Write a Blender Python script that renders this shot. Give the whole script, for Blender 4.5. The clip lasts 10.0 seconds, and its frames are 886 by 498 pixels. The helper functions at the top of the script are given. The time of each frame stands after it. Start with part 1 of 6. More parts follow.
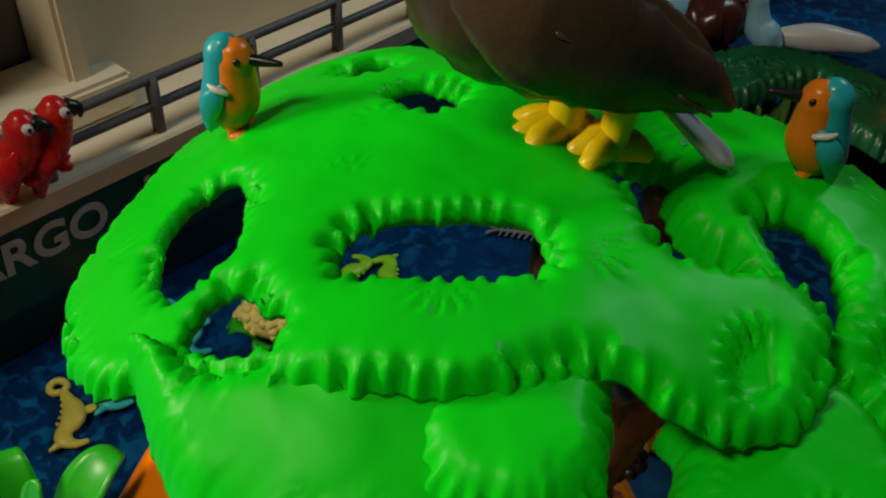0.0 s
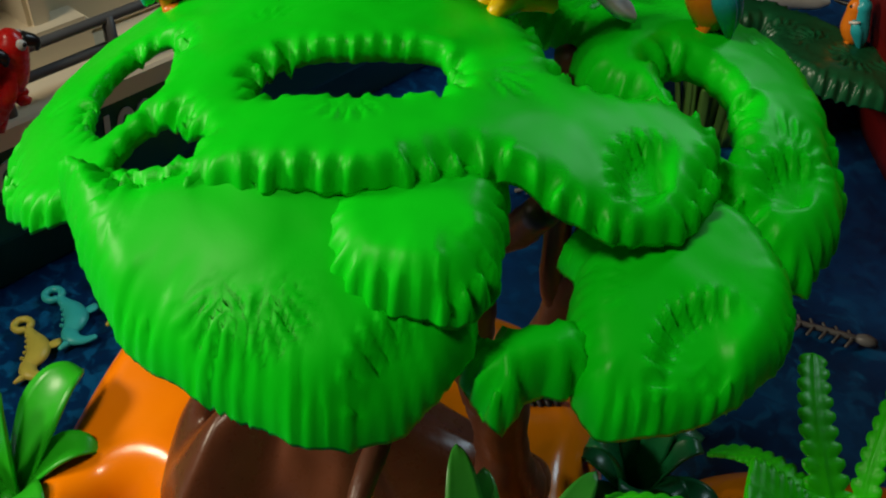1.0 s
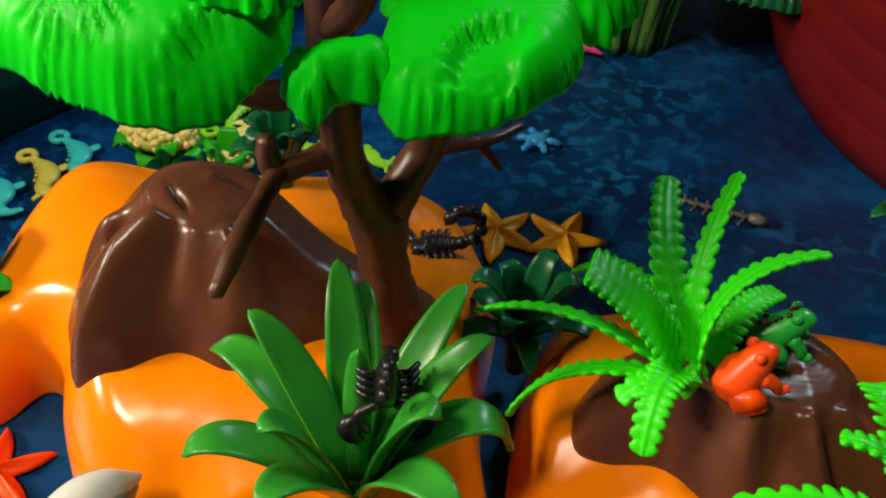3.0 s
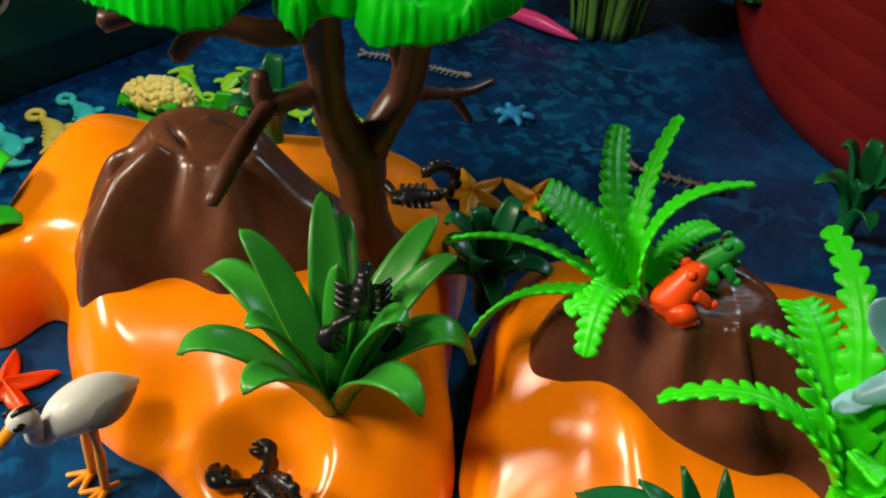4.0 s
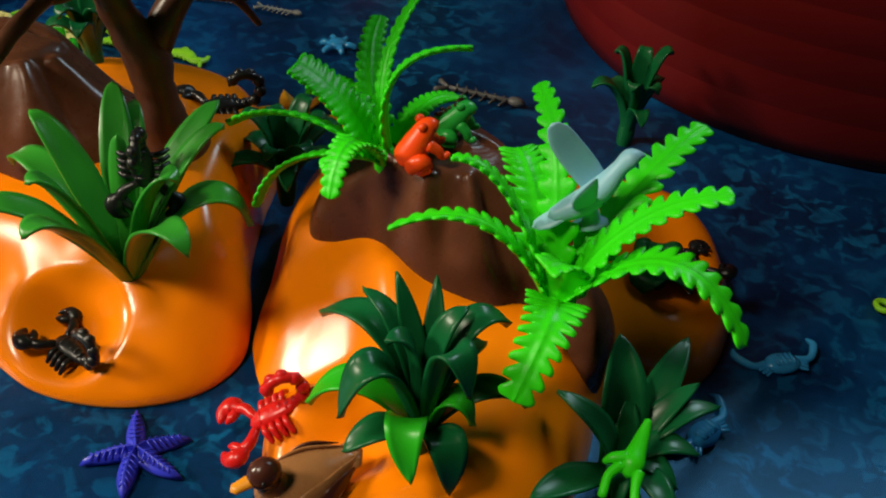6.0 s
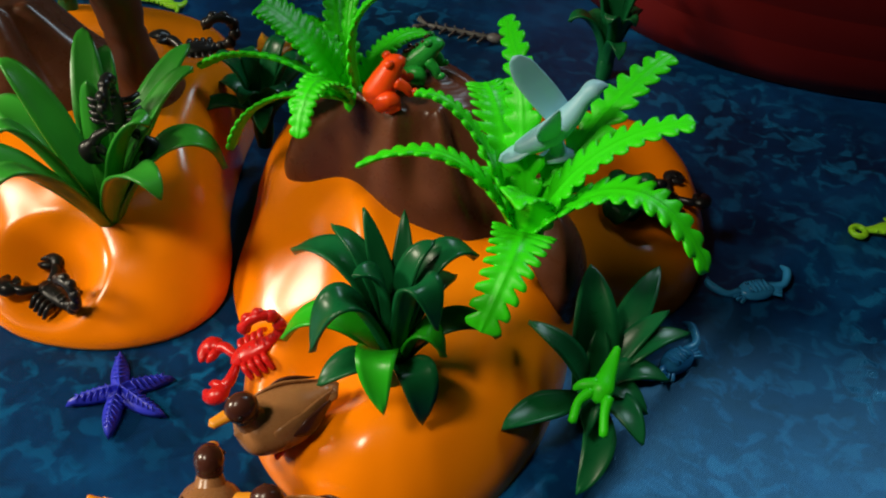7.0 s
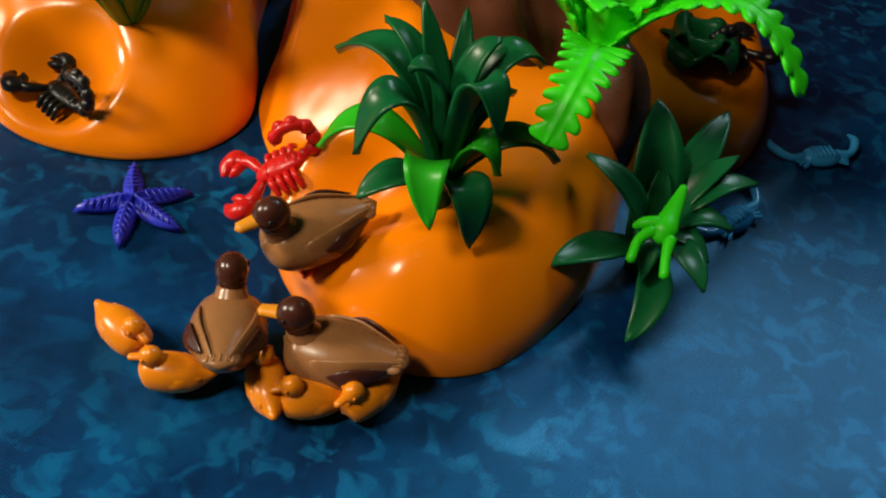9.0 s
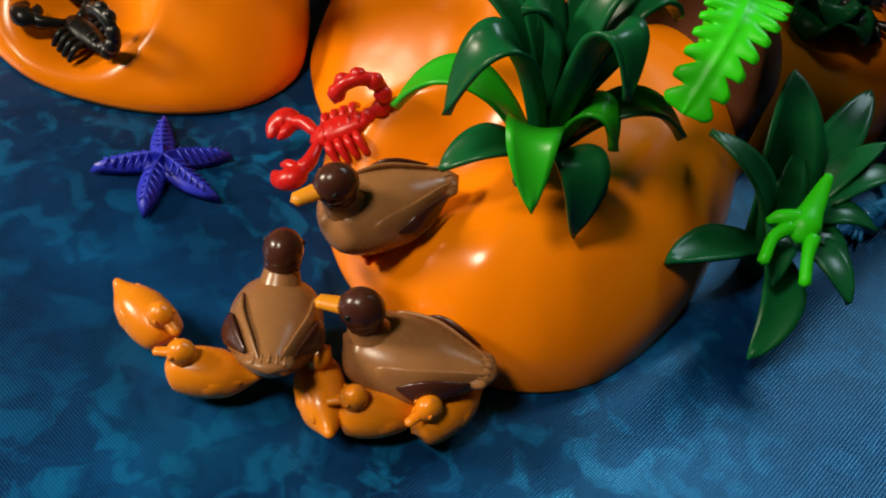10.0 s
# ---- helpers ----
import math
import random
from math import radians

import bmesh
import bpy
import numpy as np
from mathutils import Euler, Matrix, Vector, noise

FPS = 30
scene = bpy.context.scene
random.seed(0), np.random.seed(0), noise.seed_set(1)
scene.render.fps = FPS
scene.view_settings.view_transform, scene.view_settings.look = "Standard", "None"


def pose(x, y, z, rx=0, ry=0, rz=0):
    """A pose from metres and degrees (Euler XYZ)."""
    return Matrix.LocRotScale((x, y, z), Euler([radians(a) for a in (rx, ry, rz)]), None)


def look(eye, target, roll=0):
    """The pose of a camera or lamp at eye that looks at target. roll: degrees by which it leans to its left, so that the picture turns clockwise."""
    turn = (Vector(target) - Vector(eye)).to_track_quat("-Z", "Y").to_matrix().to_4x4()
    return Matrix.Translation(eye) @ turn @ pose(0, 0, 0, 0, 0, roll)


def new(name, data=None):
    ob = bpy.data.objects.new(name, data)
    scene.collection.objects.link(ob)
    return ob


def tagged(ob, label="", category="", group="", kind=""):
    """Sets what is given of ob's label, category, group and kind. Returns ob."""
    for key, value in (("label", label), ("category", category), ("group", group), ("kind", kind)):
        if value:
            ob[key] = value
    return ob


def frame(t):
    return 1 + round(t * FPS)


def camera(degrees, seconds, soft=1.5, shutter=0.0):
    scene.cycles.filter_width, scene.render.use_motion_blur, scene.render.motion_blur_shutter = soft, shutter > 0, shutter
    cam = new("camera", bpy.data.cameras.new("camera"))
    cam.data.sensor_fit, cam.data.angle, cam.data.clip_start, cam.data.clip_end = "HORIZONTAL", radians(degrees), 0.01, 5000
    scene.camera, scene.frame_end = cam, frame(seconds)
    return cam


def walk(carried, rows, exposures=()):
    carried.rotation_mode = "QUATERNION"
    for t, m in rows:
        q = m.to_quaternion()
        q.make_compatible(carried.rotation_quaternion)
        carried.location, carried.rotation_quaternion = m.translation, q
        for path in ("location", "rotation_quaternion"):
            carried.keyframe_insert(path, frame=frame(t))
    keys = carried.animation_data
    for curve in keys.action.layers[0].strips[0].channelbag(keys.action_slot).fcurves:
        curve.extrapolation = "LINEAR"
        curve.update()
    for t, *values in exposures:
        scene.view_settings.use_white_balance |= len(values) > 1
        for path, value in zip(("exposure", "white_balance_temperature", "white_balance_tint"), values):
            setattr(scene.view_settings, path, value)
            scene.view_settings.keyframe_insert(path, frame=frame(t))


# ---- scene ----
cam = camera(49.3, 10.0, soft=2.0)
PATH = [
    (0, (0.03476, 0.04313, 0.32728), (0.02594, 0.26813, 0.12904), 2.79),
    (0.5, (0.03967, 0.03023, 0.31882), (0.03269, 0.25604, 0.12142), 2.28),
    (1, (0.04970, 0.01483, 0.31154), (0.04578, 0.24099, 0.11447), 2.49),
    (1.5, (0.05915, 0.00131, 0.30655), (0.05931, 0.22345, 0.10492), 2.47),
    (2, (0.06483, -0.01351, 0.30591), (0.06770, 0.20691, 0.10242), 3.20),
    (2.5, (0.07152, -0.02475, 0.29203), (0.07780, 0.19672, 0.08977), 4.59),
    (2.7, (0.07585, -0.02729, 0.28834), (0.08001, 0.19656, 0.08865), 4.11),
    (3.8, (0.09212, -0.06569, 0.29242), (0.09408, 0.15888, 0.09352), 3.89),
    (4, (0.09049, -0.07622, 0.29149), (0.09601, 0.15096, 0.09564), 5.53),
    (4.5, (0.09387, -0.09570, 0.29492), (0.09852, 0.13217, 0.09984), 5.39),
    (5, (0.10691, -0.11363, 0.29052), (0.11162, 0.11386, 0.09500), 4.97),
    (5.5, (0.13406, -0.13174, 0.28570), (0.14768, 0.09550, 0.09030), 5.49),
    (6, (0.15007, -0.14136, 0.28680), (0.17633, 0.08635, 0.09326), 6.41),
    (6.2, (0.15410, -0.14191, 0.28518), (0.18104, 0.08520, 0.09102), 6.32),
    (7.3, (0.16208, -0.14818, 0.28949), (0.18651, 0.06429, 0.07911), 4.62),
    (7.5, (0.16135, -0.14799, 0.28766), (0.18692, 0.06358, 0.07651), 5.20),
    (8, (0.15940, -0.15462, 0.27539), (0.18696, 0.05610, 0.06364), 6.85),
    (8.5, (0.15709, -0.15850, 0.26323), (0.18516, 0.04798, 0.04741), 8.21),
    (9, (0.14648, -0.15037, 0.24142), (0.17562, 0.04946, 0.01957), 10.28),
    (9.5, (0.13700, -0.13670, 0.22120), (0.16543, 0.06113, -0.00253), 11.72),
    (10, (0.12846, -0.11603, 0.20088), (0.15765, 0.07990, -0.02442), 13.17),
]
walk(cam, [(t, look(eye, target, roll)) for t, eye, target, roll in PATH],
     exposures=[(0.0, -0.78), (1.0, -0.62), (1.7, -0.25), (2.5, 0.24), (4.0, 0.22), (5.0, 0.10), (6.5, 0.0), (10.0, 0.0)])

# ---------------------------------------------------------------- world and lamps
world = bpy.data.worlds.new("room_air")
scene.world = world
world.use_nodes = True
world.node_tree.nodes["Background"].inputs[0].default_value = (0.9, 0.95, 1.0, 1)
world.node_tree.nodes["Background"].inputs[1].default_value = 0.0010


def area_lamp(name, eye, target, size, power, colour):
    data = bpy.data.lights.new(name, "AREA")
    data.shape, data.size, data.size_y = "RECTANGLE", size[0], size[1]
    data.energy, data.color = power, colour
    ob = new(name, data)
    ob.matrix_world = look(eye, target)
    return ob


area_lamp("ceiling_lamp", (-0.50, -0.24, 1.15), (0.1, 0.15, 0.0), (0.24, 0.20), 10.0, (1.0, 0.88, 0.68))
area_lamp("side_lamp", (-1.00, 0.12, 0.60), (0.1, 0.14, 0.0), (0.26, 0.20), 14.0, (1.0, 0.89, 0.68))
area_lamp("far_lamp", (0.97, 1.07, 1.20), (0.2, 0.1, 0.0), (0.40, 0.34), 9.0, (0.66, 0.88, 1.0))


# ---------------------------------------------------------------- materials
def nodes_of(name):
    m = bpy.data.materials.new(name)
    m.use_nodes = True
    t = m.node_tree
    return m, t.nodes, t.links, t.nodes["Principled BSDF"]


def plastic(name, colour, rough=0.36, vary=0.16, scale=60.0, bump=0.05, grain=1400.0, coat=0.0, sss=0.0, gloss=0.38):
    """Moulded toy plastic: slightly uneven dye, rubbed gloss, fine moulding grain."""
    m, n, l, p = nodes_of(name)
    co = n.new("ShaderNodeTexCoord")
    big = n.new("ShaderNodeTexNoise")
    big.inputs["Scale"].default_value, big.inputs["Detail"].default_value = scale, 5
    l.new(co.outputs["Object"], big.inputs["Vector"])
    mix = n.new("ShaderNodeMix")
    mix.data_type = "RGBA"
    mix.inputs[6].default_value = (*[c * (1 - vary) for c in colour], 1)
    mix.inputs[7].default_value = (*[min(1, c * (1 + vary) + 0.012 * vary) for c in colour], 1)
    l.new(big.outputs["Fac"], mix.inputs[0])
    l.new(mix.outputs[2], p.inputs["Base Color"])
    smear = n.new("ShaderNodeTexNoise")
    smear.inputs["Scale"].default_value, smear.inputs["Detail"].default_value = scale * 2.7, 6
    l.new(co.outputs["Object"], smear.inputs["Vector"])
    ramp = n.new("ShaderNodeMapRange")
    ramp.inputs["To Min"].default_value, ramp.inputs["To Max"].default_value = rough - 0.12, rough + 0.08
    l.new(smear.outputs["Fac"], ramp.inputs["Value"])
    l.new(ramp.outputs["Result"], p.inputs["Roughness"])
    fine = n.new("ShaderNodeTexNoise")
    fine.inputs["Scale"].default_value, fine.inputs["Detail"].default_value = grain, 3
    l.new(co.outputs["Object"], fine.inputs["Vector"])
    bp = n.new("ShaderNodeBump")
    bp.inputs["Strength"].default_value, bp.inputs["Distance"].default_value = bump, 0.0003
    l.new(fine.outputs["Fac"], bp.inputs["Height"])
    l.new(bp.outputs["Normal"], p.inputs["Normal"])
    p.inputs["Specular IOR Level"].default_value = gloss
    if sss:
        p.inputs["Subsurface Weight"].default_value = sss
        p.inputs["Subsurface Radius"].default_value = (0.004, 0.004, 0.002)
        p.inputs["Subsurface Scale"].default_value = 1.0
    if coat:
        p.inputs["Coat Weight"].default_value, p.inputs["Coat Roughness"].default_value = coat, 0.2
    return m


def cloth_material():
    """Blue batik-printed satin: pale worm-like blotches, darker pools, a fine cross weave."""
    m, n, l, p = nodes_of("blue_satin")
    co = n.new("ShaderNodeTexCoord")

    def noise_tex(scale, detail, distort=0.0):
        t = n.new("ShaderNodeTexNoise")
        t.inputs["Scale"].default_value, t.inputs["Detail"].default_value = scale, detail
        t.inputs["Distortion"].default_value = distort
        l.new(co.outputs["Object"], t.inputs["Vector"])
        return t

    def ramp(source, stops):
        r = n.new("ShaderNodeValToRGB")
        while len(r.color_ramp.elements) < len(stops):
            r.color_ramp.elements.new(0.5)
        for e, (pos, col) in zip(r.color_ramp.elements, stops):
            e.position, e.color = pos, (*col, 1)
        l.new(source, r.inputs["Fac"])
        return r

    def blend(kind, fac, a, b):
        x = n.new("ShaderNodeMix")
        x.data_type, x.blend_type = "RGBA", kind
        if isinstance(fac, float):
            x.inputs[0].default_value = fac
        else:
            l.new(fac, x.inputs[0])
        l.new(a, x.inputs[6])
        l.new(b, x.inputs[7])
        return x.outputs[2]

    ground = ramp(noise_tex(16, 6, 0.4).outputs["Fac"], [(0.32, (0.001, 0.010, 0.050)), (0.52, (0.001, 0.028, 0.115)), (0.70, (0.002, 0.060, 0.195))])
    blot = ramp(noise_tex(105, 7, 0.7).outputs["Fac"], [(0.50, (0, 0, 0)), (0.60, (1, 1, 1))])
    pale = n.new("ShaderNodeRGB")
    pale.outputs[0].default_value = (0.006, 0.135, 0.335, 1)
    amount = n.new("ShaderNodeMath")
    amount.operation = "MULTIPLY"
    patch = ramp(noise_tex(9, 3).outputs["Fac"], [(0.38, (0.08, 0.08, 0.08)), (0.62, (0.85, 0.85, 0.85))])
    l.new(blot.outputs["Color"], amount.inputs[0])
    l.new(patch.outputs["Color"], amount.inputs[1])
    c1 = blend("MIX", amount.outputs[0], ground.outputs["Color"], pale.outputs[0])
    pool = ramp(noise_tex(110, 5, 0.8).outputs["Fac"], [(0.30, (0.45, 0.5, 0.6)), (0.5, (1, 1, 1))])
    c2 = blend("MULTIPLY", 0.8, c1, pool.outputs["Color"])
    l.new(c2, p.inputs["Base Color"])
    wa = n.new("ShaderNodeTexWave")
    wa.inputs["Scale"].default_value, wa.inputs["Distortion"].default_value, wa.inputs["Detail Scale"].default_value = 360, 1.0, 3
    mp = n.new("ShaderNodeMapping")
    mp.inputs["Rotation"].default_value = (0, 0, 0.75)
    l.new(co.outputs["Object"], mp.inputs["Vector"])
    l.new(mp.outputs["Vector"], wa.inputs["Vector"])
    wb = n.new("ShaderNodeTexWave")
    wb.inputs["Scale"].default_value, wb.inputs["Distortion"].default_value = 430, 1.0
    mq = n.new("ShaderNodeMapping")
    mq.inputs["Rotation"].default_value = (0, 0, 2.32)
    l.new(co.outputs["Object"], mq.inputs["Vector"])
    l.new(mq.outputs["Vector"], wb.inputs["Vector"])
    both = n.new("ShaderNodeMath")
    both.operation = "ADD"
    l.new(wa.outputs["Fac"], both.inputs[0])
    l.new(wb.outputs["Fac"], both.inputs[1])
    bp = n.new("ShaderNodeBump")
    bp.inputs["Strength"].default_value, bp.inputs["Distance"].default_value = 0.22, 0.0002
    l.new(both.outputs[0], bp.inputs["Height"])
    l.new(bp.outputs["Normal"], p.inputs["Normal"])
    gloss = n.new("ShaderNodeMapRange")
    gloss.inputs["To Min"].default_value, gloss.inputs["To Max"].default_value = 0.36, 0.24
    l.new(amount.outputs[0], gloss.inputs["Value"])
    l.new(gloss.outputs["Result"], p.inputs["Roughness"])
    p.inputs["Specular IOR Level"].default_value = 1.0
    p.inputs["Specular Tint"].default_value = (0.14, 0.60, 1, 1)
    p.inputs["Sheen Weight"].default_value = 0.03
    p.inputs["Sheen Tint"].default_value = (0.35, 0.6, 1, 1)
    return m


M = dict(
    orange=plastic("orange_sand_plastic", (0.92, 0.225, 0.0005), 0.22, 0.07, 22, 0.03),
    rock=plastic("brown_rock_plastic", (0.105, 0.033, 0.014), 0.31, 0.25, 90, 0.08, 900),
    bark=plastic("brown_bark_plastic", (0.088, 0.029, 0.014), 0.40, 0.35, 140, 0.30, 700),
    crown=plastic("bright_green_foliage_plastic", (0.002, 0.64, 0.007), 0.40, 0.14, 40, 0.05, gloss=0.12),
    agave=plastic("mid_green_leaf_plastic", (0.030, 0.270, 0.022), 0.34, 0.15, 70, 0.05),
    fern=plastic("light_green_fern_plastic", (0.030, 0.66, 0.004), 0.42, 0.10, 70, 0.06, gloss=0.28),
    dark=plastic("dark_green_leaf_plastic", (0.003, 0.095, 0.026), 0.33, 0.25, 90, 0.06, gloss=0.26),
    lime=plastic("lime_leaf_plastic", (0.020, 0.42, 0.010), 0.36, 0.12, 90, 0.05),
    black=plastic("black_plastic", (0.008, 0.008, 0.009), 0.34, 0.3, 200, 0.1),
    red=plastic("red_plastic", (0.62, 0.012, 0.010), 0.30, 0.12, 120, 0.05),
    scarlet=plastic("orange_red_plastic", (0.90, 0.070, 0.004), 0.36, 0.10, 120, 0.05),
    star=plastic("ultramarine_plastic", (0.026, 0.036, 0.56), 0.40, 0.2, 160, 0.12),
    duck=plastic("tan_brown_plastic", (0.320, 0.140, 0.050), 0.30, 0.14, 140, 0.04),
    duck_dark=plastic("dark_brown_plastic", (0.062, 0.018, 0.011), 0.26, 0.2, 160, 0.03),
    duckling=plastic("amber_plastic", (0.80, 0.235, 0.006), 0.28, 0.10, 160, 0.04),
    beak=plastic("beak_orange_plastic", (0.80, 0.30, 0.015), 0.32, 0.1, 160, 0.04),
    white=plastic("white_plastic", (0.62, 0.62, 0.58), 0.36, 0.08, 120, 0.05),
    grey=plastic("grey_plastic", (0.20, 0.21, 0.20), 0.40, 0.12, 120, 0.06),
    sky=plastic("pale_blue_plastic", (0.27, 0.55, 0.66), 0.40, 0.08, 120, 0.05),
    teal=plastic("turquoise_plastic", (0.02, 0.37, 0.42), 0.32, 0.12, 120, 0.04),
    kf=plastic("kingfisher_orange_plastic", (0.72, 0.19, 0.008), 0.32, 0.1, 120, 0.04),
    yellow=plastic("yellow_plastic", (0.90, 0.62, 0.004), 0.30, 0.08, 120, 0.04),
    cream_toy=plastic("pale_yellow_plastic", (0.90, 0.80, 0.26), 0.42, 0.10, 160, 0.08),
    starfish=plastic("amber_yellow_plastic", (0.95, 0.42, 0.010), 0.36, 0.12, 160, 0.08),
    cyan=plastic("aqua_plastic", (0.04, 0.52, 0.50), 0.38, 0.12, 160, 0.05),
    yshorse=plastic("straw_yellow_plastic", (0.60, 0.52, 0.08), 0.38, 0.12, 160, 0.05),
    gshorse=plastic("yellow_green_plastic", (0.28, 0.70, 0.02), 0.38, 0.12, 160, 0.05),
    blue=plastic("clear_blue_plastic", (0.03, 0.28, 0.62), 0.22, 0.12, 160, 0.05),
    pink=plastic("pink_plastic", (0.80, 0.06, 0.30), 0.35, 0.1, 160, 0.05),
    frog=plastic("frog_green_plastic", (0.02, 0.40, 0.05), 0.33, 0.12, 160, 0.05),
    eagle=plastic("eagle_brown_plastic", (0.062, 0.038, 0.020), 0.34, 0.4, 160, 0.6, 420),
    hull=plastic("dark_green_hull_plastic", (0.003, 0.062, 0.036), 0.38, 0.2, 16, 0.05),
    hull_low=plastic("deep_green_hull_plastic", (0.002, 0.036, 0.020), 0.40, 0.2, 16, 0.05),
    cream=plastic("cream_plastic", (0.76, 0.66, 0.48), 0.45, 0.08, 30, 0.05),
    # rail grey; also colours in shade on the deckhouse recess and one skeleton
    rail=plastic("grey_rail_and_shade_plastic", (0.11, 0.11, 0.11), 0.42, 0.1, 80, 0.05),
    letters=plastic("white_print", (0.55, 0.58, 0.56), 0.5, 0.1, 200, 0.02),
    ark=plastic("dark_red_hull_plastic", (0.105, 0.002, 0.001), 0.52, 0.25, 18, 0.10, 420, gloss=0.2),
    croc=plastic("bottle_green_plastic", (0.006, 0.090, 0.030), 0.34, 0.3, 140, 0.25, 500),
    grass=plastic("meadow_green_plastic", (0.085, 0.22, 0.035), 0.5, 0.2, 140, 0.15),
    # nearly black, so the added unseen walls and ceiling bounce little light
    plaster=plastic("dark_wall_paint", (0.06, 0.05, 0.04), 0.8, 0.06, 2, 0.1, 120),
    wood=plastic("table_wood", (0.20, 0.11, 0.055), 0.5, 0.2, 8, 0.1, 200),
    floor=plastic("floor_wood", (0.17, 0.10, 0.06), 0.5, 0.25, 4, 0.1, 120),
    cloth=cloth_material(),
)


# ---------------------------------------------------------------- mesh helpers
def mesh_of(name, verts, faces, mats, index=None, smooth=True):
    me = bpy.data.meshes.new(name)
    me.from_pydata([tuple(map(float, v)) for v in verts], [], [tuple(map(int, f)) for f in faces])
    for m in mats:
        me.materials.append(m)
    if index is not None:
        me.polygons.foreach_set("material_index", index)
    if smooth:
        me.polygons.foreach_set("use_smooth", [True] * len(me.polygons))
    me.update()
    return me


def fix_normals(me):
    bm = bmesh.new()
    bm.from_mesh(me)
    bmesh.ops.recalc_face_normals(bm, faces=bm.faces)
    bm.to_mesh(me)
    bm.free()


def part(name, shape, mat, parent, label=""):
    """One mesh object from (verts, faces) under a thing or under a part."""
    me = mesh_of(name, shape[0], shape[1], [mat])
    fix_normals(me)
    ob = new(name, me)
    ob.parent = parent
    if label:
        tagged(ob, label)
    return ob


def thing(name, label, category, at=(0, 0, 0), turn=0.0, group=""):
    ob = new(name)
    ob.empty_display_size = 0.01
    ob.matrix_world = pose(*at, 0, 0, turn)
    return tagged(ob, label, category, group)


def curve_pts(pts, per=6):
    """Catmull-Rom through rows of numbers."""
    p = np.array(pts, float)
    p = np.vstack([2 * p[0] - p[1], p, 2 * p[-1] - p[-2]])
    out = []
    for i in range(1, len(p) - 2):
        for t in np.linspace(0, 1, per, endpoint=False):
            a, b, c, d = p[i - 1], p[i], p[i + 1], p[i + 2]
            out.append(0.5 * (2 * b + (c - a) * t + (2 * a - 5 * b + 4 * c - d) * t**2 + (3 * b - a - 3 * c + d) * t**3))
    out.append(p[-2])
    return np.array(out)


def loop_pts(pts, per=10):
    p = np.array(pts, float)
    n, out = len(p), []
    for i in range(n):
        a, b, c, d = p[i - 1], p[i], p[(i + 1) % n], p[(i + 2) % n]
        for t in np.linspace(0, 1, per, endpoint=False):
            out.append(0.5 * (2 * b + (c - a) * t + (2 * a - 5 * b + 4 * c - d) * t**2 + (3 * b - a - 3 * c + d) * t**3))
    return np.array(out)


def tube(rows, sides=10, per=5, flat=1.0, up=(0, 0, 1), wobble=0.0):
    """A rounded limb along rows of (x, y, z, radius); flat squeezes it along its upper axis."""
    r = curve_pts(rows, per)
    pts, rad = r[:, :3], np.maximum(r[:, 3], 1e-5)
    tang = np.gradient(pts, axis=0)
    tang /= np.linalg.norm(tang, axis=1)[:, None] + 1e-12
    upv = np.array(up, float)
    side = np.cross(tang[0], upv)
    if np.linalg.norm(side) < 1e-3:
        side = np.cross(tang[0], (0, 1, 0.01))
    verts, faces = [pts[0] - tang[0] * rad[0] * 0.6], []
    for i in range(len(pts)):
        side = side - tang[i] * (side @ tang[i])
        side /= np.linalg.norm(side) + 1e-12
        top = np.cross(side, tang[i])
        for k in range(sides):
            a = 2 * math.pi * k / sides
            w = 1 + (wobble * noise.noise(Vector((pts[i][0] * 160 + math.cos(a), pts[i][1] * 160 + math.sin(a), pts[i][2] * 160))) if wobble else 0)
            verts.append(pts[i] + rad[i] * w * (math.cos(a) * side + flat * math.sin(a) * top))
    verts.append(pts[-1] + tang[-1] * rad[-1] * 0.6)
    n = len(pts)
    for k in range(sides):
        faces.append((0, 1 + (k + 1) % sides, 1 + k))
        faces.append((len(verts) - 1, 1 + (n - 1) * sides + k, 1 + (n - 1) * sides + (k + 1) % sides))
    for i in range(n - 1):
        for k in range(sides):
            a, b = 1 + i * sides + k, 1 + i * sides + (k + 1) % sides
            faces.append((a, b, b + sides, a + sides))
    return np.array(verts), faces


def ball(c, r, n=14, turn=(0, 0, 0)):
    m = Euler([radians(a) for a in turn]).to_matrix()
    verts, faces = [], []
    rows = n // 2
    for i in range(rows + 1):
        th = math.pi * i / rows
        for k in range(n):
            ph = 2 * math.pi * k / n
            v = m @ Vector((r[0] * math.sin(th) * math.cos(ph), r[1] * math.sin(th) * math.sin(ph), r[2] * math.cos(th)))
            verts.append(np.array(c) + np.array(v))
    for i in range(rows):
        for k in range(n):
            a, b = i * n + k, i * n + (k + 1) % n
            faces.append((a, a + n, b + n, b))
    return np.array(verts), faces


def box(lo, hi, bevel=0.001):
    bm = bmesh.new()
    bmesh.ops.create_cube(bm, size=1)
    for v in bm.verts:
        v.co = Vector([lo[i] + (v.co[i] + 0.5) * (hi[i] - lo[i]) for i in range(3)])
    if bevel:
        bmesh.ops.bevel(bm, geom=bm.edges[:], offset=bevel, segments=2, affect="EDGES")
    v = np.array([tuple(x.co) for x in bm.verts])
    bm.verts.index_update()
    f = [[x.index for x in y.verts] for y in bm.faces]
    bm.free()
    return v, f


def joined(*shapes):
    verts, faces, n = [], [], 0
    for v, f in shapes:
        verts += list(v)
        faces += [tuple(i + n for i in q) for q in f]
        n += len(v)
    return np.array(verts), faces


